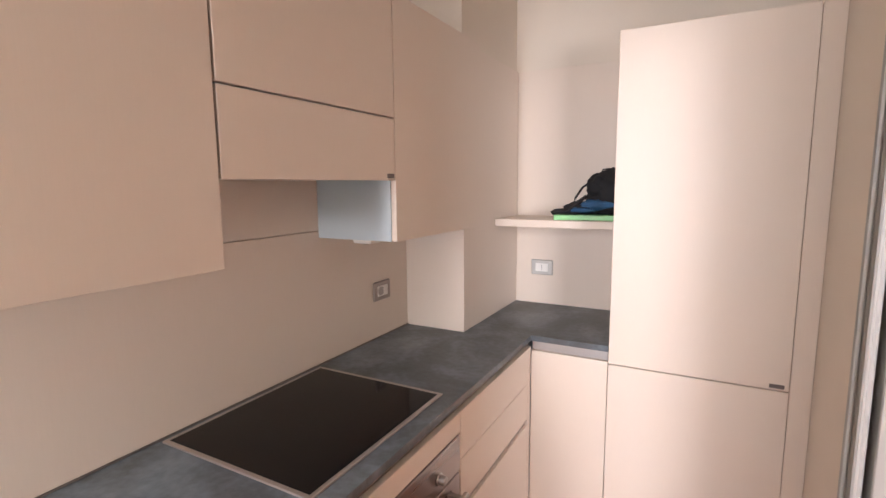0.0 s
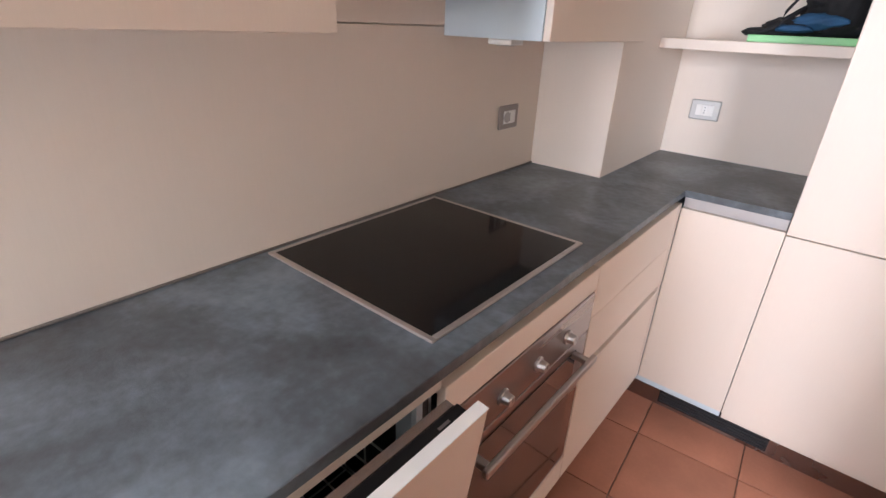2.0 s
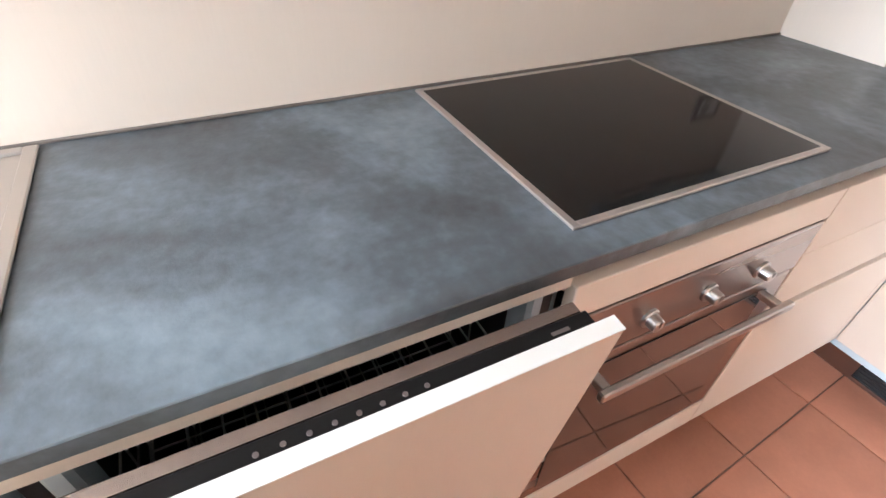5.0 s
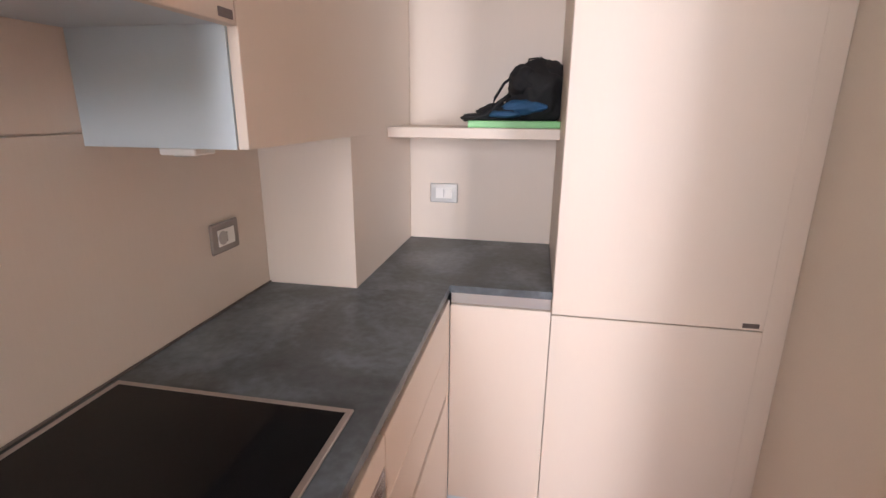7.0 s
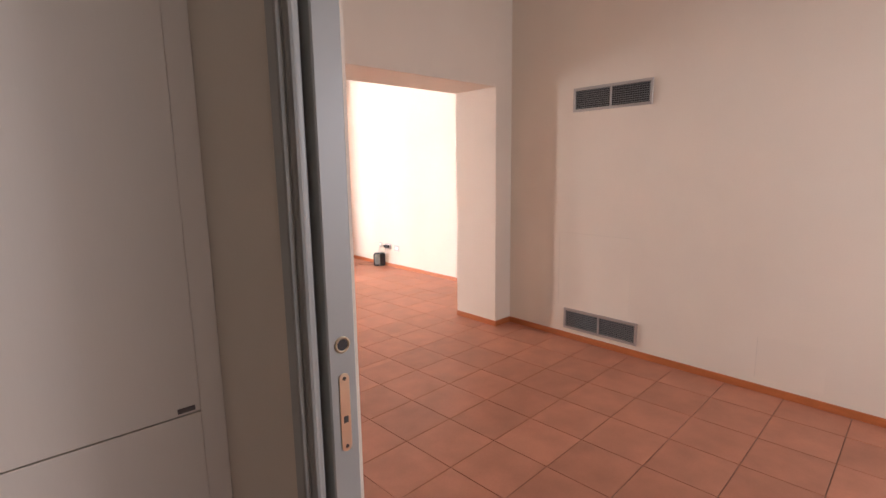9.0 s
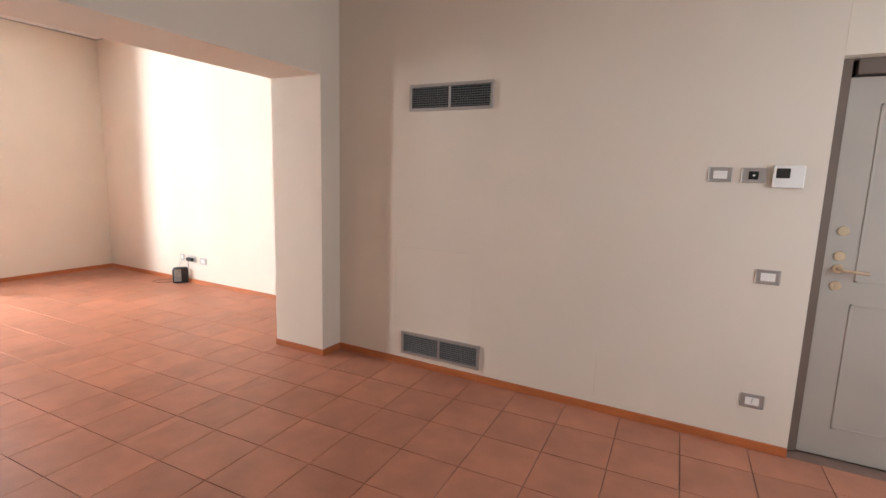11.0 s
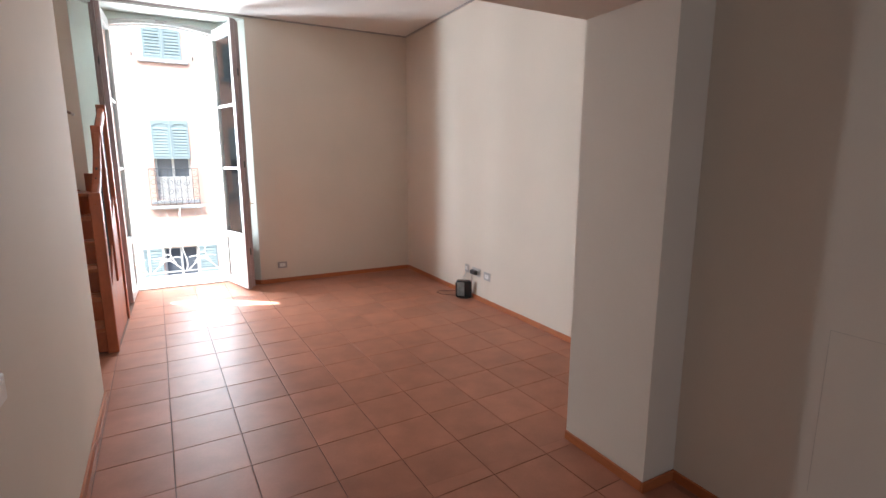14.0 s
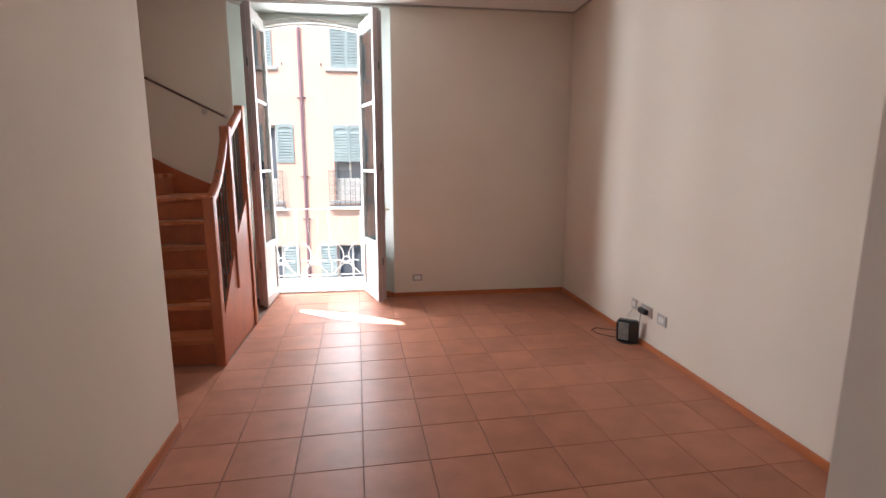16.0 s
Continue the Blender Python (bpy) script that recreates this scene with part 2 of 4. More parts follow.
def part(name, bm, mat, parent=None, label="", category="", group="", kind="", smooth=False):
    """One mesh object from a bmesh in world coordinates."""
    off = origin(parent) if parent else Vector((0, 0, 0))
    if parent is None:
        xs = [v.co.x for v in bm.verts]
        ys = [v.co.y for v in bm.verts]
        zs = [v.co.z for v in bm.verts]
        off = Vector(((min(xs) + max(xs)) / 2, (min(ys) + max(ys)) / 2, min(zs)))
    bmesh.ops.translate(bm, verts=bm.verts, vec=-off)
    bmesh.ops.recalc_face_normals(bm, faces=bm.faces)
    me = bpy.data.meshes.new(name)
    bm.to_mesh(me)
    bm.free()
    for mm in (mat if isinstance(mat, (list, tuple)) else [mat]):
        me.materials.append(mm)
    if smooth:
        for p in me.polygons:
            p.use_smooth = True
    ob = new(name, me)
    if parent:
        ob.parent = parent
    else:
        ob.location = off
    return tagged(ob, label, category, group, kind)


def box(x0, y0, z0, x1, y1, z1, bevel=0.0, bm=None):
    """A box between two corners, with worn edges, added to bm."""
    out = bm or bmesh.new()
    tmp = bmesh.new()
    bmesh.ops.create_cube(tmp, size=1)
    for v in tmp.verts:
        v.co = Vector(((x0 + x1) / 2 + v.co.x * abs(x1 - x0), (y0 + y1) / 2 + v.co.y * abs(y1 - y0), (z0 + z1) / 2 + v.co.z * abs(z1 - z0)))
    if bevel:
        bmesh.ops.bevel(tmp, geom=list(tmp.edges), offset=bevel, segments=1, affect="EDGES")
    merge(out, tmp)
    return out


def merge(out, tmp, m=None):
    vs = [out.verts.new((m @ v.co) if m else v.co) for v in tmp.verts]
    tmp.verts.index_update()
    for f in tmp.faces:
        try:
            out.faces.new([vs[v.index] for v in f.verts])
        except ValueError:
            pass
    tmp.free()


def prism(points, axis, a, b, bm=None, bevel=0.0):
    """A polygon in the plane across axis, drawn out from a to b."""
    out = bm or bmesh.new()
    tmp = bmesh.new()

    def at(u, v, w):
        return {"x": (w, u, v), "y": (u, w, v), "z": (u, v, w)}[axis]
    lo = [tmp.verts.new(at(u, v, a)) for u, v in points]
    hi = [tmp.verts.new(at(u, v, b)) for u, v in points]
    tmp.faces.new(lo)
    tmp.faces.new(hi[::-1])
    n = len(points)
    for i in range(n):
        tmp.faces.new((lo[i], lo[(i + 1) % n], hi[(i + 1) % n], hi[i]))
    if bevel:
        bmesh.ops.bevel(tmp, geom=list(tmp.edges), offset=bevel, segments=1, affect="EDGES")
    merge(out, tmp)
    return out


def rod(points, r, sides=8, bm=None, closed=False):
    """A round rod along a line of points."""
    out = bm or bmesh.new()
    pts = [Vector(p) for p in points]
    rings = []
    n = len(pts)
    for i, p in enumerate(pts):
        a, b = pts[(i - 1) % n if closed else max(i - 1, 0)], pts[(i + 1) % n if closed else min(i + 1, n - 1)]
        d = (b - a).normalized()
        ref = Vector((0, 0, 1)) if abs(d.z) < 0.9 else Vector((1, 0, 0))
        u = d.cross(ref).normalized()
        w = d.cross(u)
        rings.append([out.verts.new(p + r * (math.cos(k * math.tau / sides) * u + math.sin(k * math.tau / sides) * w)) for k in range(sides)])
    for i in range(n if closed else n - 1):
        q, s = rings[i], rings[(i + 1) % n]
        for k in range(sides):
            out.faces.new((q[k], q[(k + 1) % sides], s[(k + 1) % sides], s[k]))
    if not closed:
        out.faces.new(rings[0][::-1])
        out.faces.new(rings[-1])
    return out


def disc(c, axis, r, depth, sides=20, bm=None, r2=None):
    """A turned disc or knob from c, drawn out along axis."""
    out = bm or bmesh.new()
    c, d = Vector(c), Vector(axis).normalized()
    ref = Vector((0, 0, 1)) if abs(d.z) < 0.9 else Vector((1, 0, 0))
    u = d.cross(ref).normalized()
    w = d.cross(u)
    e = min(0.002, depth * 0.3)
    r2 = r if r2 is None else r2
    rings = []
    for rr, dd in ((r, 0), (r2, depth - e), (r2 - e, depth)):
        rings.append([out.verts.new(c + d * dd + rr * (math.cos(k * math.tau / sides) * u + math.sin(k * math.tau / sides) * w)) for k in range(sides)])
    for q, s in zip(rings, rings[1:]):
        for k in range(sides):
            out.faces.new((q[k], q[(k + 1) % sides], s[(k + 1) % sides], s[k]))
    out.faces.new(rings[0][::-1])
    out.faces.new(rings[-1])
    return out


def ring(c, axis, r, tube, bm=None, sides=24):
    c, d = Vector(c), Vector(axis).normalized()
    ref = Vector((0, 0, 1)) if abs(d.z) < 0.9 else Vector((1, 0, 0))
    u = d.cross(ref).normalized()
    w = d.cross(u)
    return rod([c + r * (math.cos(k * math.tau / sides) * u + math.sin(k * math.tau / sides) * w) for k in range(sides)], tube, 6, bm, True)


def structure(name, bm, mat, label=""):
    return part(name, bm, mat, None, label, "", "", "structure")


# ---- structure ----
H = 3.28
TOP = 2.17
# kitchen
structure("kitchen_wall_west", box(-0.12, -1.95, 0, 0.018, 2.72, H), PLASTER, "cream plastered kitchen wall behind the cabinets")
structure("kitchen_wall_north", box(0.019, 2.592, 0, 1.70, 2.72, H), PLASTER, "cream plastered wall at the kitchen's end")
bm = box(1.58, 1.492, 0, 1.652, 2.591, H)
structure("kitchen_wall_east", bm, PLASTER, "cream plastered partition between kitchen and hall")
structure("kitchen_lintel", box(1.58, 0.482, 2.12, 1.652, 1.491, H), PLASTER, "cream plastered wall above the kitchen doorway")
# unseen block, added to throw soft shade on the tall cabinet's right side
structure("kitchen_chimney", box(0.95, -1.95, 0, 1.579, -0.20, H), PLASTER, "unseen plastered block added to shade the tall cabinet")
structure("kitchen_wall_east_rear", box(1.58, -1.95, 0, 1.665, 0.481, H), PLASTER, "cream plastered partition beside the kitchen doorway")
bm = box(-0.12, -2.07, 0, 1.665, -1.951, 1.05)
box(-0.12, -2.07, 2.3, 1.665, -1.951, H, bm=bm)
box(-0.12, -2.07, 1.05, 0.18, -1.951, 2.3, bm=bm)
box(0.72, -2.07, 1.05, 1.665, -1.951, 2.3, bm=bm)
structure("kitchen_wall_south", bm, PLASTER, "cream plastered kitchen wall with a window opening")
# hall
structure("hall_wall_east", box(4.84, 0.425, 0, 5.80, 3.659, H), PLASTER, "cream plastered hall wall with ventilation grilles")
structure("hall_wall_east_head", box(4.84, -0.625, 2.174, 5.80, 0.424, H), PLASTER, "cream plastered wall above the entrance door")
structure("hall_wall_east_rear", box(4.84, -1.5, 0, 5.80, -0.626, H), PLASTER, "cream plastered hall wall beside the entrance door")
# unseen rear wall; its opening is added for the hall's fill lamp
bm = box(1.666, -1.62, 0, 5.80, -1.501, 1.0)
box(1.666, -1.62, 2.35, 5.80, -1.501, H, bm=bm)
box(1.666, -1.62, 1.0, 2.6, -1.501, 2.35, bm=bm)
box(3.8, -1.62, 1.0, 5.80, -1.501, 2.35, bm=bm)
structure("hall_wall_south", bm, PLASTER, "cream plastered hall wall with an opening added for the fill lamp")
structure("hall_wall_west", box(1.653, 1.405, 0, 1.660, 4.20, H), PLASTER, "cream plastered hall wall beside the kitchen doorway")
structure("pier", box(4.62, 3.66, 0, 5.80, 4.19, H), PLASTER, "cream plastered pier of the wide opening")
structure("beam", box(2.27, 3.66, 2.262, 4.619, 4.19, H), PLASTER, "cream plastered beam over the wide opening")
# living room
structure("partition_wall", prism([(1.661, 3.662), (2.287, 3.662), (2.207, 6.0), (1.60, 6.0), (1.60, 4.2), (1.661, 4.2)], "z", 0, H), PLASTER, "cream plastered partition wall beside the stairs")
structure("living_wall_east", box(5.69, 4.191, 0, 5.81, 9.3, H), PLASTER, "cream plastered living room wall")
bm = prism([(3.6, 8.8), (5.689, 8.8), (5.689, 9.3), (3.31, 9.3), (3.31, 9.16)], "z", 0, H)
prism([(-0.4, 8.8), (1.89, 8.8), (2.14, 9.16), (2.14, 9.3), (-0.4, 9.3)], "z", 0, H, bm=bm)
structure("window_wall", bm, PLASTER, "cream plastered window wall with splayed reveals")
arch = [(x, 3.13 + 0.07 * (1 - ((x - 2.725) / 0.585) ** 2)) for x in [2.14 + 1.17 * i / 16 for i in range(17)]]
bm = prism([(1.89, 3.24), (3.6, 3.24), (3.6, H), (1.89, H)], "y", 8.8, 9.16)
prism(arch + [(3.31, H), (2.14, H)], "y", 9.161, 9.3, bm=bm)
structure("window_head", bm, REVEAL, "white painted head over the arched balcony door")
bm = prism([(1.892, 8.799), (2.142, 9.159), (2.142, 9.155), (1.897, 8.796)], "z", 0, 3.24)
structure("reveal_west", bm, REVEAL, "pale painted splayed window reveal")
bm = prism([(3.598, 8.799), (3.308, 9.159), (3.304, 9.157), (3.592, 8.797)], "z", 0, 3.24)
structure("reveal_east", bm, REVEAL, "pale painted splayed window reveal")
structure("stair_wall_west", box(-0.52, 5.9, 0, -0.40, 9.3, H), PLASTER, "cream plastered wall at the far end of the stairs")
structure("stair_wall_south", box(-0.40, 5.9, 0, 1.599, 6.0, H), PLASTER, "cream plastered wall behind the stairs")
structure("ceiling", box(-0.6, -2.1, H, 5.85, 9.32, H + 0.2), CEILING, "white painted ceiling")
# shadow line under the ceiling, put in as thin grey strips
bm = bmesh.new()
for a in ((2.2, 8.785, 5.689, 8.8), (5.675, 4.19, 5.69, 8.785)):
    box(a[0], a[1], 3.262, a[2], a[3], 3.279, bm=bm)
structure("ceiling_edge", bm, GREYPL, "thin grey strip standing in for the shadow line at the ceiling's edge")
structure("floor", box(1.58, -1.62, -0.15, 5.85, 9.3, -0.006), GROUT, "terracotta tiled floor with dark joints")
structure("kitchen_floor", box(-0.12, -2.07, -0.15, 1.579, 2.7, -0.006), GROUT, "terracotta tiled kitchen floor")
structure("stair_floor", box(-0.52, 5.9, -0.15, 1.579, 9.3, -0.001), TILE, "terracotta floor beneath the stairs")


def skirting(x0, y0, x1, y1):
    structure("baseboard", box(x0, y0, 0.0, x1, y1, 0.055, 0.003), SKIRT, "orange-brown wooden skirting board")


skirting(4.826, 0.425, 4.839, 3.658)
skirting(4.607, 3.646, 4.839, 3.659)
skirting(4.607, 3.659, 4.619, 4.19)
skirting(5.676, 4.2, 5.689, 8.799)
skirting(3.60, 8.786, 5.675, 8.799)
structure("baseboard", prism([(2.288, 3.662), (2.300, 3.662), (2.220, 6.0), (2.208, 6.0)], "z", 0.0, 0.055), SKIRT, "orange-brown wooden skirting board")
skirting(1.661, 3.649, 2.300, 3.661)
skirting(1.6, 6.001, 2.2, 6.013)
bm = prism([(3.598, 8.786), (3.32, 9.13), (3.308, 9.12), (3.585, 8.786)], "z", 0.0, 0.055)
structure("baseboard", bm, SKIRT, "orange-brown wooden skirting board in the window reveal")
# unseen wall, added to block the sun from the rear openings
structure("courtyard_wall", box(-8, -5.2, -6.5, 12, -5.0, 9.5), PLASTER, "unseen plain wall added to keep sun out of the rear openings")

# ---- kitchen cladding and worktop ----
structure("backsplash", box(0.019, -1.94, 0.5, 0.030, 1.914, 1.428, 0.001), LAMINATE, "cream laminate backsplash panel")
structure("upper_cladding", box(0.019, -1.94, 1.431, 0.030, 1.914, TOP, 0.001), LAMINATE, "cream laminate panel above the backsplash")
structure("column", box(0.019, 1.915, 0.0, 0.322, 2.591, TOP, 0.001), LAMINATE, "cream laminate clad column in the kitchen corner")
structure("column_head", box(0.019, 1.93, TOP, 0.308, 2.591, H), PLASTER, "cream plastered column above the cladding")
structure("end_cladding", box(0.323, 2.58, 0.5, 0.918, 2.591, TOP, 0.001), LAMINATE, "cream laminate panel on the end wall")

WT = 0.945
bm = box(0.031, -1.5, WT - 0.024, 0.60, 1.913, WT, 0.0015)
box(0.323, 1.913, WT - 0.024, 0.60, 2.579, WT, 0.0, bm=bm)
box(0.60, 2.0, WT - 0.024, 0.917, 2.579, WT, 0.0, bm=bm)
part("worktop", bm, WORKTOP, None, "dark grey mottled stone-effect worktop on the base cabinets", "worktop")
bm = box(0.031, -1.5, WT, 0.0365, 1.913, WT + 0.005, 0.001)
part("worktop_seal", bm, SEAL, None, "thin dark brown seal strip behind the worktop", "seal strip")


def hob():
    t = thing("hob", (0.3, 1.01, WT), "black glass induction hob with a metal rim in the worktop", "hob")
    x0, x1, y0, y1 = 0.050, 0.547, 0.727, 1.302
    part("glass", box(x0 + 0.012, y0 + 0.012, WT + 0.001, x1 - 0.012, y1 - 0.012, WT + 0.0055, 0.001), HOBGLASS, t, "glossy black glass")
    bm = box(x0, y0, WT, x1, y0 + 0.013, WT + 0.006, 0.0015)
    box(x0, y1 - 0.013, WT, x1, y1, WT + 0.006, 0.0015, bm=bm)
    box(x0, y0 + 0.013, WT, x0 + 0.013, y1 - 0.013, WT + 0.006, 0.0015, bm=bm)
    box(x1 - 0.013, y0 + 0.013, WT, x1, y1 - 0.013, WT + 0.006, 0.0015, bm=bm)
    part("rim", bm, BEZEL, t, "brushed metal rim")


hob()


def sink():
    t = thing("sink", (0.3, -0.42, WT), "stainless steel sink set into the worktop", "sink")
    bm = box(0.045, -0.65, WT, 0.54, -0.63, WT + 0.006, 0.002)
    box(0.045, 0.084, WT, 0.54, 0.104, WT + 0.006, 0.002, bm=bm)
    box(0.045, -0.63, WT, 0.065, 0.084, WT + 0.006, 0.002, bm=bm)
    box(0.52, -0.63, WT, 0.54, 0.084, WT + 0.006, 0.002, bm=bm)
    box(0.065, -0.63, WT + 0.0005, 0.52, 0.084, WT + 0.002, 0.0, bm=bm)
    part("rim", bm, STEEL, t)


sink()

# ---- base cabinets ----
ZT = WT - 0.025
FX = 0.60


def cabinet_body(t, x0, y0, x1, y1, z0, z1, mat=CARCASS):
    return part("body", box(x0, y0, z0, x1, y1, z1, 0.001), mat, t, "pale cabinet body")


def tag_plate(parent, c, axis):
    """A small maker's plate, without lettering."""
    x, y, z = c
    if axis == "x":
        bm = box(x, y - 0.018, z - 0.007, x + 0.003, y + 0.018, z + 0.007, 0.001)
        box(x + 0.003, y - 0.013, z - 0.002, x + 0.0034, y + 0.013, z + 0.002, 0, bm=bm)
    else:
        bm = box(x - 0.022, y - 0.003, z - 0.007, x + 0.022, y, z + 0.007, 0.001)
        box(x - 0.016, y - 0.0034, z - 0.002, x + 0.016, y - 0.003, z + 0.002, 0, bm=bm)
    part("name_plate", bm, TAGM, parent, "small dark metal plate")


# oven unit
t = thing("oven_cabinet", (0.32, 1.01, 0), "cream base cabinet that houses the built-in oven", "cabinet")
bm = box(0.04, 0.705, 0.10, 0.56, 0.715, ZT, 0)
box(0.04, 1.303, 0.10, 0.56, 1.312, ZT, 0, bm=bm)
box(0.04, 0.715, 0.10, 0.56, 1.303, 0.12, 0, bm=bm)
part("body", bm, CARCASS, t)
part("top_panel", box(FX - 0.02, 0.705, 0.832, FX, 1.312, 0.897, 0.0015), LAMINATE, t, "cream laminate strip above the oven")
part("bottom_panel", box(FX - 0.02, 0.705, 0.14, FX, 1.312, 0.235, 0.0015), LAMINATE, t, "cream laminate strip below the oven")
o = thing("oven", (0.32, 1.01, 0.12), "built-in stainless steel oven with dark glass door and three knobs", "oven")
part("body", box(0.08, 0.72, 0.12, 0.575, 1.298, 0.829, 0.002), BLACK, o, "black oven body")
part("control_panel", box(0.575, 0.706, 0.710, 0.60, 1.311, 0.825, 0.002), OVENSTEEL, o, "brushed warm steel control panel")
for y in (0.892, 1.033, 1.174):
    bm = disc((0.60, y, 0.756), (1, 0, 0), 0.019, 0.006, 24)
    disc((0.606, y, 0.756), (1, 0, 0), 0.014, 0.018, 24, bm, 0.0125)
    box(0.624, y - 0.0015, 0.756, 0.6255, y + 0.0015, 0.768, 0, bm=bm)
    part("knob", bm, STEEL, o, "turned steel knob")
d = part("door", box(0.575, 0.706, 0.240, 0.598, 1.311, 0.701, 0.002), OVENSTEEL, o, "steel framed oven door")
part("glass", box(0.5985, 0.765, 0.275, 0.601, 1.252, 0.675, 0.001), OVENGLASS, d, "dark reflective oven glass")
bm = box(0.640, 0.775, 0.660, 0.654, 1.262, 0.680, 0.003)
box(0.599, 0.785, 0.662, 0.641, 0.803, 0.678, 0.002, bm=bm)
box(0.599, 1.224, 0.662, 0.641, 1.242, 0.678, 0.002, bm=bm)
part("handle", bm, STEEL, d, "flat steel bar handle")

# drawer unit
t = thing("drawer_cabinet", (0.32, 1.63, 0), "cream laminate drawer unit with recessed grips", "cabinet")
cabinet_body(t, 0.04, 1.316, 0.575, 1.90, 0.10, 0.60)
part("drawer_front", box(FX - 0.02, 1.315, 0.742, FX, 1.962, 0.897, 0.0015), LAMINATE, t)
part("drawer_front", box(FX - 0.02, 1.315, 0.582, FX, 1.962, 0.740, 0.0015), LAMINATE, t)
part("drawer_front", box(FX - 0.02, 1.315, 0.14, FX, 1.962, 0.556, 0.0015), LAMINATE, t)
part("grip_profile", box(FX - 0.035, 1.316, 0.556, FX - 0.012, 1.961, 0.583, 0.001), BEZEL, t, "recessed metal grip channel")
part("corner_filler", box(FX - 0.02, 1.9645, 0.14, FX, 1.9995, 0.897, 0.001), LAMINATE, t)
# end base unit
t = thing("corner_cabinet", (0.76, 2.2, 0), "narrow cream base cabinet in the kitchen corner", "cabinet")
cabinet_body(t, 0.33, 2.025, 0.914, 2.57, 0.10, ZT - 0.05)
part("door", box(0.6015, 2.0, 0.14, 0.9165, 2.02, 0.880, 0.0015), LAMINATE, t)
# rear cabinets behind the camera
t = thing("sink_cabinet", (0.32, -0.7, 0), "cream base cabinet under the sink", "cabinet")
cabinet_body(t, 0.04, -1.5, 0.575, 0.085, 0.10, ZT - 0.05)
for y in (-1.498, -0.968, -0.438):
    part("door", box(FX - 0.02, y, 0.14, FX, y + 0.525, 0.893, 0.0015), LAMINATE, t)
part("grip_rail", box(FX - 0.035, 0.705, 0.872, FX - 0.021, 2.031, ZT, 0.001), BEZEL, None, "bronze-toned grip channel under the worktop", "grip channel")
part("grip_rail", box(0.602, 2.012, 0.882, 0.916, 2.032, ZT, 0.001), ALU, None, "aluminium grip channel under the worktop", "grip channel")
bm = box(0.53, -1.5, 0.0, 0.545, 0.08, 0.125, 0.001)
box(0.53, 0.70, 0.0, 0.545, 2.08, 0.125, 0.001, bm=bm)
box(0.546, 2.06, 0.0, 1.575, 2.075, 0.137, 0.001, bm=bm)
part("plinth", bm, OVENSTEEL, None, "bronze-grey metal plinth under the base cabinets", "plinth")
v = thing("plinth_grille", (0.86, 2.055, 0.02), "black ventilation grille in the plinth", "grille")
part("frame", box(0.69, 2.054, 0.018, 1.09, 2.0595, 0.100, 0.001), BLACK, v)
for i in range(6):
    part("slat", box(0.695, 2.049, 0.024 + 0.0125 * i, 1.085, 2.056, 0.030 + 0.0125 * i, 0.001), BLACK, v)

# tall cabinet
t = thing("tall_cabinet", (1.22, 2.3, 0), "tall cream laminate cabinet with two doors", "cabinet")
cabinet_body(t, 0.922, 2.025, 1.508, 2.57, 0.10, 2.13, LAMINATE)
part("side_panel", box(0.918, 2.0205, 0.14, 0.9215, 2.575, 2.14, 0.001), LAMINATE, t)
du = part("upper_door", box(0.919, 2.0, 0.874, 1.513, 2.02, 2.14, 0.0015), LAMINATE, t)
part("lower_door", box(0.919, 2.0, 0.14, 1.513, 2.02, 0.870, 0.0015), LAMINATE, t)
tag_plate(du, (1.477, 2.0, 0.888), "y")
part("filler_strip", box(1.5155, 2.012, 0.0, 1.579, 2.03, 2.14, 0.001), LAMINATE, None, "cream filler strip between tall cabinet and wall", "filler strip")

# dishwasher, its door ajar
t = thing("dishwasher", (0.32, 0.39, 0), "built-in dishwasher with its cream door standing ajar", "dishwasher")
Y0, Y1 = 0.097, 0.697
bm = box(0.06, Y0, 0.10, 0.57, Y0 + 0.018, 0.905, 0.001)
box(0.06, Y1 - 0.018, 0.10, 0.57, Y1, 0.905, 0.001, bm=bm)
box(0.06, Y0 + 0.018, 0.10, 0.57, Y1 - 0.018, 0.14, 0, bm=bm)
box(0.06, Y0 + 0.018, 0.14, 0.075, Y1 - 0.018, 0.88, 0, bm=bm)
part("tub", bm, BLACK, t, "dark dishwasher tub")
part("top_rail", box(0.075, Y0, 0.900, 0.597, Y1, 0.9195, 0.002), LAMINATE, t, "pale metal top rail")
for y in (Y0 + 0.019, Y1 - 0.045):
    part("side_rail", box(0.530, y, 0.14, 0.578, y + 0.026, 0.897, 0.006), CARCASS, t, "pale side rail of the tub")


def rack(z, name):
    bm = bmesh.new()
    x0, x1, y0, y1, h = 0.11, 0.53, Y0 + 0.045, Y1 - 0.06, 0.13
    for zz in (z, z + h * 0.5, z + h):
        rod([(x0, y0, zz), (x1, y0, zz), (x1, y1, zz), (x0, y1, zz)], 0.0028, 6, bm, True)
    for i in range(11):
        y = y0 + (y1 - y0) * i / 10
        rod([(x0, y, z + h), (x0, y, z), (x0 + 0.12, y, z + 0.012), (x1 - 0.12, y, z + 0.012), (x1, y, z), (x1, y, z + h)], 0.0022, 5, bm)
    for i in range(8):
        x = x0 + (x1 - x0) * i / 7
        rod([(x, y0, z + h), (x, y0, z), (x, y1, z), (x, y1, z + h)], 0.0022, 5, bm)
    for i in range(12):
        y = y0 + 0.03 + (y1 - y0 - 0.06) * i / 11
        for x in (x0 + 0.14, x0 + 0.26):
            rod([(x, y, z), (x + 0.015, y, z + 0.07)], 0.002, 5, bm)
    part(name, bm, WIRE, t, "pale coated wire rack")


rack(0.62, "upper_rack")
rack(0.24, "lower_rack")
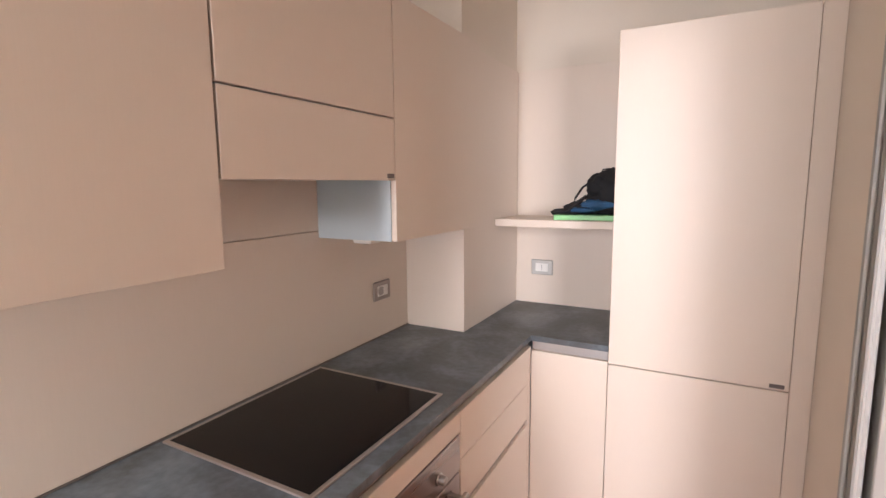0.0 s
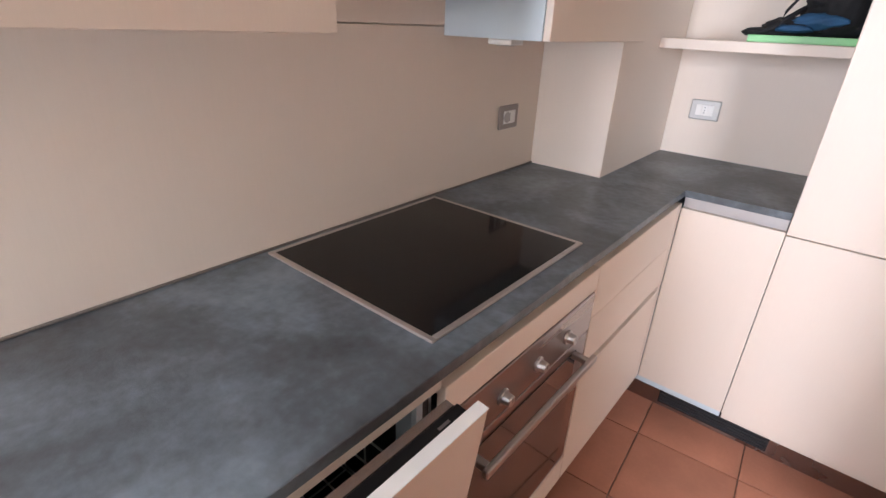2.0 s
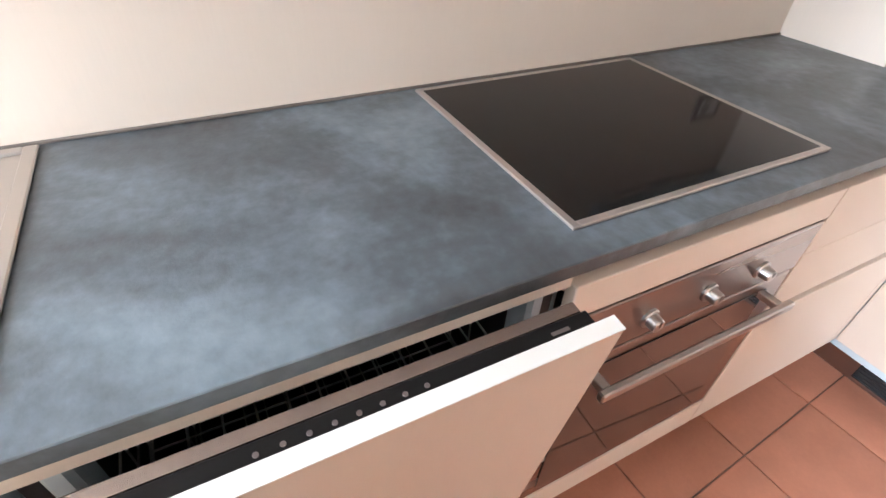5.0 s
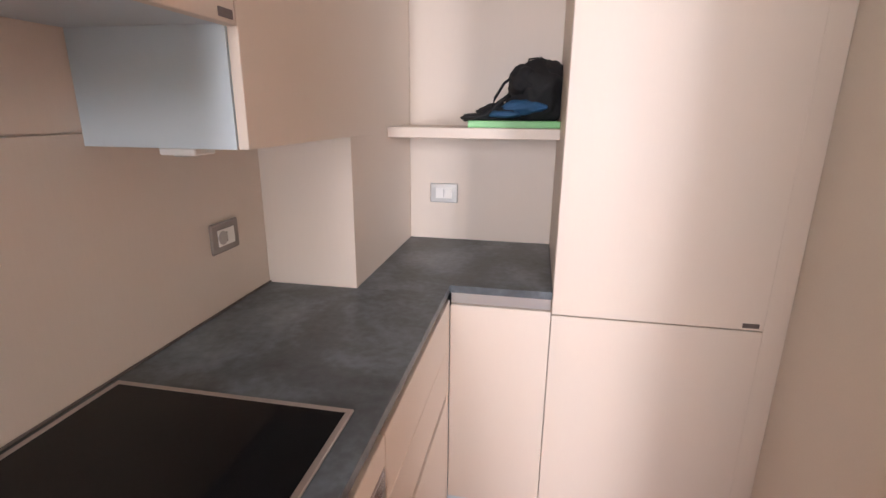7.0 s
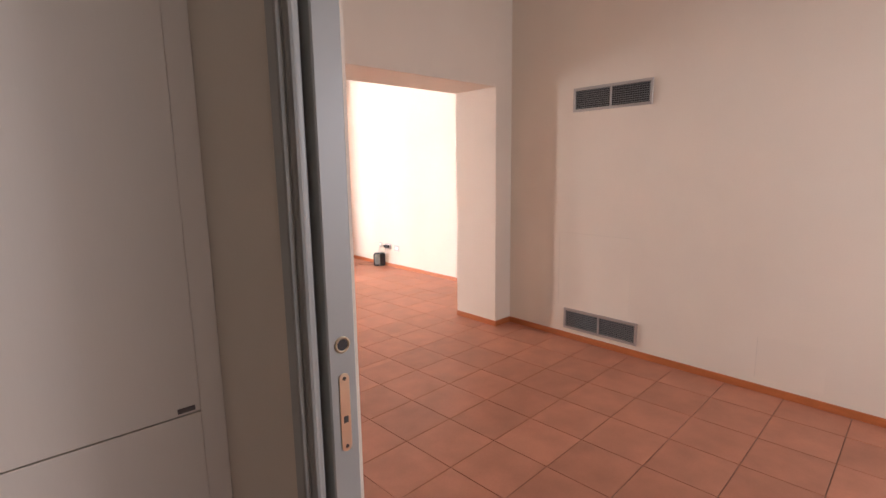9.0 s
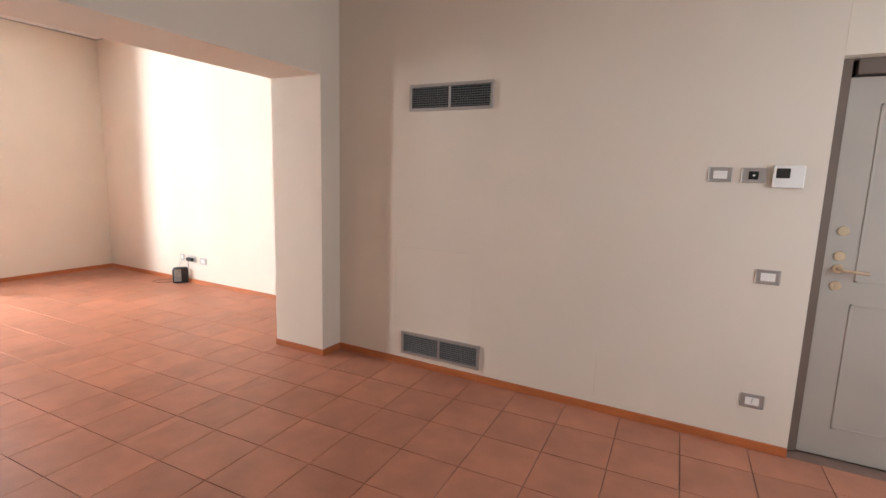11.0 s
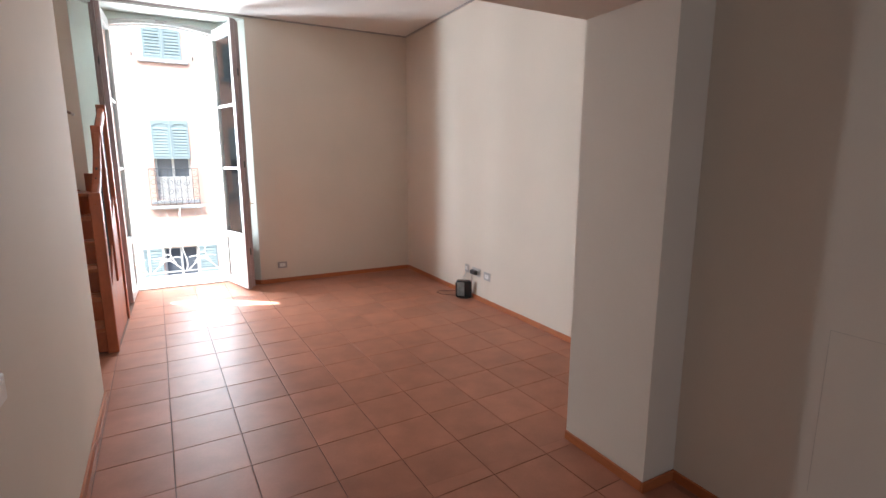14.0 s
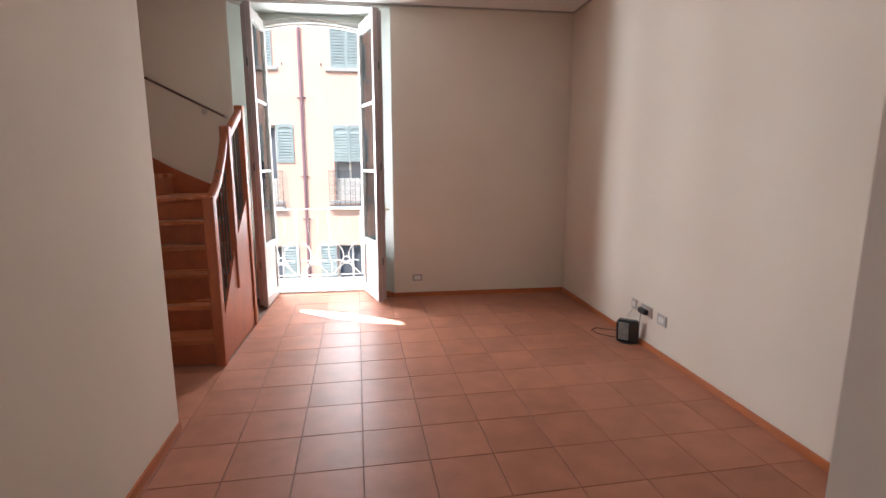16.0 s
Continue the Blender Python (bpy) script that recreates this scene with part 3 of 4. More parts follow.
AJAR = radians(6.5)
hinge = Vector((0.585, 0, 0.14))
lean = Matrix.Translation(hinge) @ Matrix.Rotation(AJAR, 4, "Y") @ Matrix.Translation(-hinge)


def leaned(bm):
    bmesh.ops.transform(bm, matrix=lean, verts=bm.verts)
    return bm


part("door_panel", leaned(box(0.580, Y0, 0.165, 0.600, Y1, 0.921, 0.0015)), LAMINATE, t, "cream laminate front panel")
part("door_edge", leaned(box(0.5795, Y0, 0.9213, 0.6005, Y1, 0.9235, 0.0)), WHITEPL, t, "white edge band")
part("door_lip", leaned(box(0.535, Y0 + 0.02, 0.9005, 0.5525, Y1 - 0.02, 0.9065, 0.0015)), OVENSTEEL, t, "metal lip of the inner door")
ind = part("inner_door", leaned(box(0.535, Y0 + 0.02, 0.150, 0.579, Y1 - 0.02, 0.900, 0.003)), STEEL, t, "steel inner door")
part("control_strip", leaned(box(0.553, Y0 + 0.015, 0.9005, 0.579, Y1 - 0.015, 0.908, 0.001)), PANELBLACK, ind, "black control strip")
for i in range(8):
    y = Y0 + 0.20 + 0.024 * i
    part("button", leaned(disc((0.5665, y, 0.908), (0, 0, 1), 0.003, 0.0008, 12)), TAGM, ind, "small grey button")
part("maker_bar", leaned(box(0.564, Y1 - 0.075, 0.908, 0.569, Y1 - 0.050, 0.9083, 0)), TAGM, ind, "small plain bar in place of lettering")

# ---- wall cabinets ----
UX = 0.36


def wall_cabinet(y0, y1, z0, z1, label):
    t = thing("wall_cabinet", (0.2, (y0 + y1) / 2, z0), label, "cabinet", "wall cabinets over the worktop")
    cabinet_body(t, 0.031, y0 + 0.003, UX - 0.021, y1 - 0.003, z0 + 0.012, z1 - 0.002)
    return t


t = wall_cabinet(-0.50, 0.092, 1.417, 2.17, "cream laminate wall cabinet with one plain door")
part("door", box(UX - 0.02, -0.498, 1.417, UX, 0.090, 2.17, 0.0015), LAMINATE, t)
t = wall_cabinet(0.095, 0.711, 1.417, 2.17, "cream laminate wall cabinet with one plain door")
part("door", box(UX - 0.02, 0.097, 1.417, UX, 0.709, 2.17, 0.0015), LAMINATE, t)
t = thing("wall_cabinet", (0.2, 1.03, 1.60), "cream laminate wall cabinet with lift-up fronts over an open niche", "cabinet", "wall cabinets over the worktop")
cabinet_body(t, 0.031, 0.716, UX - 0.021, 1.342, 1.606, 2.168)
lo = part("lower_flap", box(UX - 0.02, 0.715, 1.602, UX, 1.343, 1.791, 0.0015), LAMINATE, t)
part("upper_flap", box(UX - 0.02, 0.715, 1.796, UX, 1.343, 2.17, 0.0015), LAMINATE, t)
tag_plate(lo, (UX, 1.316, 1.616), "x")
t = thing("wall_cabinet", (0.2, 1.63, 1.406), "cream laminate wall cabinet beside the column", "cabinet", "wall cabinets over the worktop")
cabinet_body(t, 0.031, 1.347, UX - 0.021, 1.912, 1.412, 2.168)
part("side_panel", box(0.031, 1.3435, 1.406, UX - 0.021, 1.3465, 2.17, 0.0), CARCASS, t, "pale grey side panel")
part("door", box(UX - 0.02, 1.3465, 1.406, UX, 2.0, 2.17, 0.0015), LAMINATE, t)
t = thing("cabinet_lamp", (0.2, 1.38, 1.40), "small white lamp unit under the wall cabinet", "lamp")
part("housing", box(0.165, 1.365, 1.391, 0.240, 1.425, 1.4055, 0.003), WHITEPL, t)
part("ring", ring((0.203, 1.395, 1.390), (0, 0, 1), 0.022, 0.002), GREYPL, t)

part("shelf", box(0.323, 2.265, 1.384, 0.917, 2.579, 1.420, 0.002), LAMINATE, None, "cream laminate shelf across the kitchen corner", "shelf")

# ---- sockets and switches ----


def wall_plate(name, c, normal, w, h, label, category, modules=1, plate=GREYPL, inset=WHITEPL, pins=False, group=""):
    """A plate on a wall at c, with its insert; normal is one of the four ways."""
    t = thing(name, c, label, category, group)
    n = Vector(normal)
    s = Vector((-n.y, n.x, 0))
    c = Vector(c)

    def slab(a0, a1, z0, z1, d0, d1, bm=None, bev=0.0):
        p, q = c + s * a0 + n * d0, c + s * a1 + n * d1
        return box(min(p.x, q.x), min(p.y, q.y), c.z + z0, max(p.x, q.x), max(p.y, q.y), c.z + z1, bev, bm)
    part("plate", slab(-w / 2, w / 2, -h / 2, h / 2, 0.0005, 0.009, None, 0.004), plate, t)
    bm = bmesh.new()
    mw = 0.022
    for i in range(modules):
        a = (i - modules / 2) * (mw + 0.001)
        slab(a, a + mw + 0.0007, -0.022, 0.022, 0.009, 0.012, bm, 0.0004)
    part("insert", bm, inset, t)
    if pins:
        for i in ((1,) if modules == 3 else (0, modules - 1)):
            bm = bmesh.new()
            a = (i - modules / 2 + 0.5) * (mw + 0.001)
            for z in (-0.011, 0, 0.011):
                disc(c + s * a + n * 0.0118 + Vector((0, 0, z)), normal, 0.0025, 0.0006, 8, bm)
            part("pin_holes", bm, BLACK, t)
    return t


schuko = wall_plate("socket", (0.030, 1.707, 1.146), (1, 0, 0), 0.118, 0.082, "taupe framed socket on the kitchen backsplash", "socket", 3, plate=SOCKETPL, pins=True)
bm = disc((0.0405, 1.690, 1.146), (1, 0, 0), 0.0185, 0.0022, 24)
ring((0.0425, 1.690, 1.146), (1, 0, 0), 0.0175, 0.0012, bm)
part("round_socket", bm, GREYPL, schuko, "round grey earthed socket")
wall_plate("socket", (0.470, 2.580, 1.143), (0, -1, 0), 0.118, 0.082, "silver framed socket on the kitchen end panel", "socket", 3, plate=SILVERPL, pins=True)
wall_plate("switch", (4.84, 0.908, 1.572), (-1, 0, 0), 0.118, 0.082, "grey framed switch in the row beside the entrance door", "switch", 3)
t = wall_plate("control_display", (4.84, 0.748, 1.572), (-1, 0, 0), 0.118, 0.082, "grey framed control with a small dark display", "control display", 2, inset=SCREEN)
part("display", box(4.8272, 0.742, 1.568, 4.8279, 0.752, 1.575), WHITEPL, t)
t = thing("thermostat", (4.84, 0.588, 1.57), "white thermostat box with a dark screen", "thermostat")
part("case", box(4.814, 0.520, 1.508, 4.8395, 0.660, 1.630, 0.005), WHITEPL, t)
part("screen", box(4.8125, 0.585, 1.560, 4.8145, 0.648, 1.612, 0.001), SCREEN, t)
wall_plate("switch", (4.84, 0.622, 1.018), (-1, 0, 0), 0.118, 0.082, "grey framed light switch at handle height", "switch", 3)
wall_plate("socket", (4.84, 0.620, 0.290), (-1, 0, 0), 0.118, 0.082, "grey framed socket low on the hall wall", "socket", 3, pins=True)
wall_plate("switch", (2.2785, 3.95, 0.935), (1, 0, 0), 0.118, 0.082, "white framed switch on the partition wall", "switch", 3, plate=WHITEPL)
wall_plate("socket", (3.868, 8.80, 0.232), (0, -1, 0), 0.118, 0.082, "grey framed socket under the window wall", "socket", 3, pins=True)
wall_plate("socket", (5.69, 7.09, 0.330), (-1, 0, 0), 0.090, 0.092, "silver framed telephone socket above the router", "socket", 2, plate=SILVERPL)
s2 = wall_plate("socket", (5.69, 6.885, 0.325), (-1, 0, 0), 0.170, 0.092, "silver framed socket with a black plug in it", "socket", 4, plate=SILVERPL, pins=True)
wall_plate("socket", (5.69, 6.66, 0.315), (-1, 0, 0), 0.128, 0.092, "silver framed double socket beside the router", "socket", 3, plate=SILVERPL, pins=True)

# ---- kitchen doorway ----
t = thing("door_frame", (1.62, 1.45, 0), "grey painted door frame with a brass strike plate", "door frame")
part("jamb", box(1.592, 1.40, 0.0, 1.652, 1.491, 2.119, 0.003), JAMB, t)
part("architrave", box(1.552, 1.412, 0.0, 1.579, 1.492, 2.19, 0.004), JAMB, t, "moulded grey architrave")
part("bead", rod([(1.548, 1.43, 0.0), (1.548, 1.43, 2.19)], 0.008, 8), JAMB, t)
part("bead", rod([(1.561, 1.410, 0.0), (1.561, 1.410, 2.19)], 0.007, 8), JAMB, t)
part("rear_jamb", box(1.592, 0.482, 0.0, 1.664, 0.560, 2.119, 0.003), JAMB, t)
part("head_jamb", box(1.592, 0.560, 2.06, 1.664, 1.40, 2.119, 0.003), JAMB, t)
bm = ring((1.622, 1.399, 1.196), (0, 1, 0), 0.014, 0.003)
part("keyhole_ring", bm, BRASS, t, "round brass ring")
part("keyhole", disc((1.622, 1.3995, 1.196), (0, -1, 0), 0.0125, 0.0012, 20), BLACK, t)
outline = [(1.622 + 0.011 * math.cos(a) , z + 0.011 * math.sin(a)) for z, span in ((1.127, (0, 180)), (0.985, (180, 360))) for a in [radians(span[0] + (span[1] - span[0]) * k / 8) for k in range(9)]]
sp = part("strike_plate", prism(outline, "y", 1.3975, 1.3998), BRASS, t, "long rounded brass strike plate")
bm = disc((1.622, 1.3974, 1.127), (0, -1, 0), 0.004, 0.0006, 12)
disc((1.622, 1.3974, 0.985), (0, -1, 0), 0.004, 0.0006, 12, bm)
box(1.617, 1.3968, 1.035, 1.627, 1.3974, 1.049, 0, bm=bm)
part("screw", bm, DARKGAP, sp)

# ---- hall things ----


def grille(y0, y1, z0, z1):
    t = thing("vent_grille", (4.83, (y0 + y1) / 2, z0), "grey metal ventilation grille with dark louvres in two fields", "vent grille", "ventilation grilles in the hall wall")
    x = 4.826
    f = 0.022
    ym = (y0 + y1) / 2
    bm = box(x, y0, z0, 4.8395, y1, z0 + f, 0.002)
    box(x, y0, z1 - f, 4.8395, y1, z1, 0.002, bm=bm)
    box(x, y0, z0 + f, 4.8395, y0 + f, z1 - f, 0.002, bm=bm)
    box(x, y1 - f, z0 + f, 4.8395, y1, z1 - f, 0.002, bm=bm)
    box(x, ym - 0.009, z0 + f, 4.8395, ym + 0.009, z1 - f, 0.002, bm=bm)
    part("frame", bm, GREYPL, t)
    # black sheet gives the duct's darkness by its colour
    part("backing", box(4.837, y0 + f, z0 + f, 4.8392, y1 - f, z1 - f), BLACK, t, "black sheet standing in for the unlit duct behind the louvres")
    n = 9
    for i in range(n):
        z = z0 + f + (z1 - z0 - 2 * f) * (i + 0.5) / n
        bm = prism([(4.828, z - 0.001), (4.8375, z + 0.004), (4.8375, z + 0.0055), (4.828, z + 0.0012)], "y", y0 + f, y1 - f)
        part("louvre", bm, VENTFIN, t)
    bm = bmesh.new()
    for k in range(34):
        y = y0 + f + 0.008 + (y1 - y0 - 2 * f - 0.016) * k / 33
        box(4.8335, y - 0.0009, z0 + f, 4.8355, y + 0.0009, z1 - f, 0, bm=bm)
    part("fin_lattice", bm, VENTFIN, t)


grille(2.306, 2.982, 1.985, 2.176)
grille(2.333, 3.020, 0.092, 0.278)


def access_panel(y0, y1, z0, z1, right=True):
    bm = box(4.8394, y0, z0, 4.8399, y1, z1)
    p = part("access_panel", bm, PLASTER, None, "flush painted access panel with hairline joints in the hall wall", "access panel")
    for a in ((y0, y1, z1 - 0.0015, z1), (y1 - 0.0015, y1, z0, z1))[0 if right else 1:]:
        part("joint", box(4.8388, a[0], a[2], 4.8392, a[1], a[3]), JOINT, p)


access_panel(2.42, 3.09, 0.302, 0.962)
access_panel(1.12, 1.50, 0.10, 0.39, False)

t = thing("entrance_door", (4.96, 0.2, 0), "closed grey-beige entrance door with brass furniture", "door")
part("leaf", box(4.955, -0.545, 0.005, 5.0, 0.367, 2.085, 0.003), DOORP, t)
bm = bmesh.new()
for a in ((-0.455, 0.225, 0.18, 0.90), (-0.455, 0.225, 1.02, 1.95)):
    for b in ((a[0], a[1], a[2], a[2] + 0.012), (a[0], a[1], a[3] - 0.012, a[3]), (a[0], a[0] + 0.012, a[2], a[3]), (a[1] - 0.012, a[1], a[2], a[3])):
        box(4.951, b[0], b[2], 4.9555, b[1], b[3], 0.0015, bm=bm)
part("moulding", bm, DOORP, t)
bm = box(4.93, 0.369, 0, 5.0, 0.424, 2.173, 0.003)
box(4.93, -0.625, 0, 5.0, -0.555, 2.173, 0.003, bm=bm)
box(4.93, -0.555, 2.095, 5.0, 0.345, 2.173, 0.003, bm=bm)
part("frame", bm, FRAMEB, t, "dark brown door frame")
for z in (1.29, 1.155, 0.99):
    bm = disc((4.955, 0.300, z), (-1, 0, 0), 0.026, 0.008, 20)
    box(4.944, 0.296, z - 0.012, 4.9475, 0.304, z + 0.012, 0, bm=bm)
    part("escutcheon", bm, BRASS, t, "round brass lock rose")
bm = disc((4.955, 0.300, 1.085), (-1, 0, 0), 0.026, 0.008, 20)
rod([(4.955, 0.300, 1.085), (4.905, 0.300, 1.085), (4.90, 0.285, 1.083), (4.90, 0.175, 1.078)], 0.009, 10, bm)
part("handle", bm, BRASS, t, "brass lever handle")
# solid block, coloured dark in place of the unlit landing
structure("landing_wall", box(5.002, -0.8, -0.1, 5.1, 0.424, 2.173), DARKGAP, "dark block standing in for the unlit space behind the entrance door")

# ---- stairs ----
RISE, GOING = 0.21, 0.24
SY, SX0, SX1 = 6.975, 1.25, 2.15
pivot = Vector((SX0, 7.80))
outer = [Vector((SX1, 6.9)), Vector((SX1, 7.98)), Vector((1.88, 8.785)), Vector((-0.38, 8.785))]


def ray_out(a):
    d = Vector((math.cos(a), math.sin(a)))
    best = None
    for p, q in zip(outer, outer[1:]):
        e = q - p
        den = d.x * e.y - d.y * e.x
        if abs(den) < 1e-9:
            continue
        w = p - pivot
        s, u = (w.x * e.y - w.y * e.x) / den, (w.x * d.y - w.y * d.x) / den
        if s > 0 and -1e-6 <= u <= 1 + 1e-6 and (best is None or s < best):
            best = s
    return pivot + d * best


stairs = thing("staircase", (1.7, 7.4, 0), "orange-brown wooden staircase turning beside the balcony door", "staircase")
steps = []
for n in range(4):
    y = SY + n * GOING
    d2 = GOING if n < 3 else 0.105
    steps.append([(SX0, y), (SX1, y), (SX1, y + d2 + (0.03 if n < 3 else 0.15)), (SX0, y + d2 + (0.03 if n < 3 else 0.0))])
angles = [radians(a) for a in (8, 36, 90)]
for a, b in zip(angles, angles[1:]):
    pts = [tuple(pivot), tuple(ray_out(a))]
    for c in outer[1:3]:
        if a < math.atan2(c.y - pivot.y, c.x - pivot.x) < b:
            pts.append(tuple(c))
    pts.append(tuple(ray_out(b)))
    steps.append(pts)
for n in range(5):
    x = SX0 - n * 0.22
    steps.append([(x, pivot.y), (x, 8.785), (x - 0.25, 8.785), (x - 0.25, pivot.y)])
for n, pts in enumerate(steps):
    z = RISE * (n + 1)
    part("tread", prism(pts, "z", z - 0.035, z, None, 0.003), TREAD, stairs, "worn orange-brown tread")
    a, b = Vector(pts[0]), Vector(pts[1])
    d = (b - a).normalized()
    nrm = Vector((-d.y, d.x))
    if nrm.dot(sum((Vector(p) for p in pts), Vector((0, 0))) / len(pts) - a) < 0:
        nrm = -nrm
    q = [a + nrm * 0.022, b + nrm * 0.022, b + nrm * 0.040, a + nrm * 0.040]
    part("riser", prism([tuple(v) for v in q], "z", z - RISE + 0.0005, z - 0.0355), WOOD, stairs)
# side panel under the flight
PX = 2.185
side = [(SY + 0.01, 0.0), (7.94, 0.0), (7.94, 1.24), (7.50, 0.88), (SY + 0.01, 0.28)]
part("side_panel", prism(side, "x", 2.158, PX), WOOD, stairs, "wooden side panel of the flight")
diag = [(2.185, 7.98), (2.158, 7.98), (1.86, 8.74), (1.885, 8.76)]
part("side_panel", prism(diag, "z", 0.0, 1.45), WOOD, stairs, "wooden panel beside the window reveal")


def post(y, z0, z1, w=0.075, x=2.165):
    bm = box(x - w / 2, y - w / 2, z0, x + w / 2, y + w / 2, z1, 0.006)
    p = part("newel_post", bm, WOOD, stairs, "square wooden newel post")
    part("peg", disc((x, y - w / 2, z1 - 0.09), (0, -1, 0), 0.007, 0.002, 10), TREAD, p)


post(6.975, 0.0, 1.33, 0.08)
post(7.50, 0.50, 1.88)
post(7.98, 0.0, 2.10)


def rail(points, w, h):
    bm = bmesh.new()
    rings = []
    for p in points:
        x, y, z = p
        rings.append([bm.verts.new((x + a, y, z + b)) for a, b in ((-w / 2, -h / 2), (w / 2, -h / 2), (w / 2, h / 2 - 0.01), (w / 2 - 0.012, h / 2), (-w / 2 + 0.012, h / 2), (-w / 2, h / 2 - 0.01))])
    for q, s in zip(rings, rings[1:]):
        for k in range(6):
            bm.faces.new((q[k], q[(k + 1) % 6], s[(k + 1) % 6], s[k]))
    bm.faces.new(rings[0])
    bm.faces.new(rings[-1][::-1])
    return bm


part("handrail", rail([(2.165, 7.0, 1.30), (2.165, 7.10, 1.36), (2.165, 7.22, 1.46), (2.165, 7.34, 1.60), (2.165, 7.47, 1.80)], 0.055, 0.07), WOOD, stairs)
part("handrail", rail([(2.165, 7.53, 1.80), (2.165, 7.70, 1.90), (2.165, 7.94, 2.03)], 0.055, 0.07), WOOD, stairs)
for i in range(5):
    y = 7.07 + 0.082 * i
    part("baluster", rod([(2.165, y, 0.27 + (y - 6.99) * 1.17), (2.165, y, 1.29 + (y - 7.0) * 1.0)], 0.007, 8), IRON, stairs)
for i in range(5):
    y = 7.60 + 0.07 * i
    part("baluster", rod([(2.165, y, 0.86 + (y - 7.50) * 0.8), (2.165, y, 1.82 + (y - 7.53) * 0.5)], 0.007, 8), IRON, stairs)
string = [(1.86, 0.95), (1.86, 1.24), (1.25, 1.52), (1.0, 1.66), (-0.38, 2.95), (-0.38, 2.3), (1.0, 1.2)]
part("wall_string", prism(string, "y", 8.772, 8.798), WOOD, stairs, "wooden string board on the wall")

t = thing("wall_handrail", (1.4, 8.76, 2.2), "slim dark bronze handrail on brackets beside the stairs", "handrail")
part("rail", rod([(0.2, 8.74, 2.90), (1.04, 8.74, 2.46), (1.82, 8.74, 2.07)], 0.013, 10), RAILM, t, "dark bronze round rail")
part("rail_cap", rod([(1.82, 8.74, 2.07), (1.845, 8.74, 2.058)], 0.016, 10), STEEL, t, "bright steel end cap")
for x in (0.6, 1.60):
    z = 2.46 - (x - 1.04) * 0.5
    bm = rod([(x, 8.74, z - 0.015), (x, 8.745, z - 0.05), (x, 8.79, z - 0.06)], 0.006, 8)
    disc((x, 8.799, z - 0.06), (0, -1, 0), 0.03, 0.006, 18, bm)
    part("bracket", bm, STEEL, t)

# ---- balcony door ----


def leaf(hinge_xy, angle, w, sign, label):
    """One casement leaf, drawn closed along +x from its hinge, then turned about it."""
    t = thing("balcony_door_leaf", (hinge_xy[0], hinge_xy[1], 0.02), label, "balcony door", "leaves of the balcony door")
    m = Matrix.Translation((hinge_xy[0], hinge_xy[1], 0)) @ Matrix.Rotation(radians(angle), 4, "Z")
    s = sign

    def bx(x0, z0, x1, z1, y0=-0.025, y1=0.025, bev=0.003, bm=None):
        out = bm or bmesh.new()
        tmp = box(min(s * x0, s * x1), y0, z0, max(s * x0, s * x1), y1, z1, bev)
        merge(out, tmp, m)
        return out
    zt = 3.08
    bm = bx(0, 0.02, 0.06, zt)
    bx(w - 0.06, 0.02, w, zt + 0.09, bm=bm)
    bx(0.06, zt, w - 0.06, zt + 0.045, bm=bm)
    bx(0.06, 0.02, w - 0.06, 0.12, bm=bm)
    bx(0.06, 0.62, w - 0.06, 0.70, bm=bm)
    bx(0.06, zt - 0.07, w - 0.06, zt, bm=bm)
    f = part("frame", bm, WHITEPAINT, t, "white painted stile-and-rail frame")
    for z in (1.48, 2.22):
        part("glazing_bar", bx(0.06, z, w - 0.06, z + 0.03, -0.012, 0.012, 0.002), WHITEPAINT, t)
    part("lower_panel", bx(0.06, 0.12, w - 0.06, 0.62, -0.010, 0.010, 0.002), WHITEPAINT, t)
    for z0, z1 in ((0.70, 1.48), (1.51, 2.22), (2.25, zt - 0.07)):
        p = part("pane", bx(0.058, z0, w - 0.058, z1, -0.003, 0.003, 0), PANE, t, "clear glass pane")
        p.visible_shadow = False
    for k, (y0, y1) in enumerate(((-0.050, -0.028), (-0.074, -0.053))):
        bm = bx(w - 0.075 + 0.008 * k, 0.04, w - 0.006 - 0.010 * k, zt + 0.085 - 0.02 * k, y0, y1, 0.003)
        part("cover_stile", bm, SHADEPAINT, t, "stepped cover stile, its white paint darkened for shade")
    for z in (0.45, 1.50, 2.55):
        part("hinge", bx(w - 0.010, z, w + 0.004, z + 0.08, -0.040, -0.028, 0.001), IRON, t, "small dark iron hinge")
    part("closing_edge", bx(w, 0.03, w + 0.006, zt + 0.08, -0.020, 0.024, 0.001), SHADEPAINT, t, "rebated closing edge, its white paint darkened for shade")
    return t, m, s, bx


t, m, s, bx = leaf((3.25, 9.11), 107, 0.605, -1, "white painted glazed balcony door leaf standing open beside the wall")
bm = bx(0.57, 1.00, 0.59, 1.14, -0.082, -0.075, 0.002)
merge(bm, rod([(s * 0.58, -0.08, 1.07), (s * 0.58, -0.12, 1.07), (s * 0.50, -0.125, 1.07)], 0.008, 8), m)
part("handle", bm, BRASS, t, "small metal handle")
bm = bx(0.596, 0.05, 0.604, 3.0, 0.008, 0.016, 0)
part("espagnolette", bm, STEEL, t, "steel locking rod")
leaf((2.185, 9.11), -91, 0.605, 1, "white painted glazed balcony door leaf standing open beside the stairs")
bm = box(2.141, 9.14, 0, 2.19, 9.20, 3.08, 0.003)
box(3.26, 9.14, 0, 3.309, 9.20, 3.08, 0.003, bm=bm)
arc2 = [(x, z - 0.055) for x, z in arch]
prism(arch + arc2[::-1], "y", 9.135, 9.16, bm=bm)
part("door_frame", bm, WHITEPAINT, None, "white painted arched balcony door frame", "door frame")
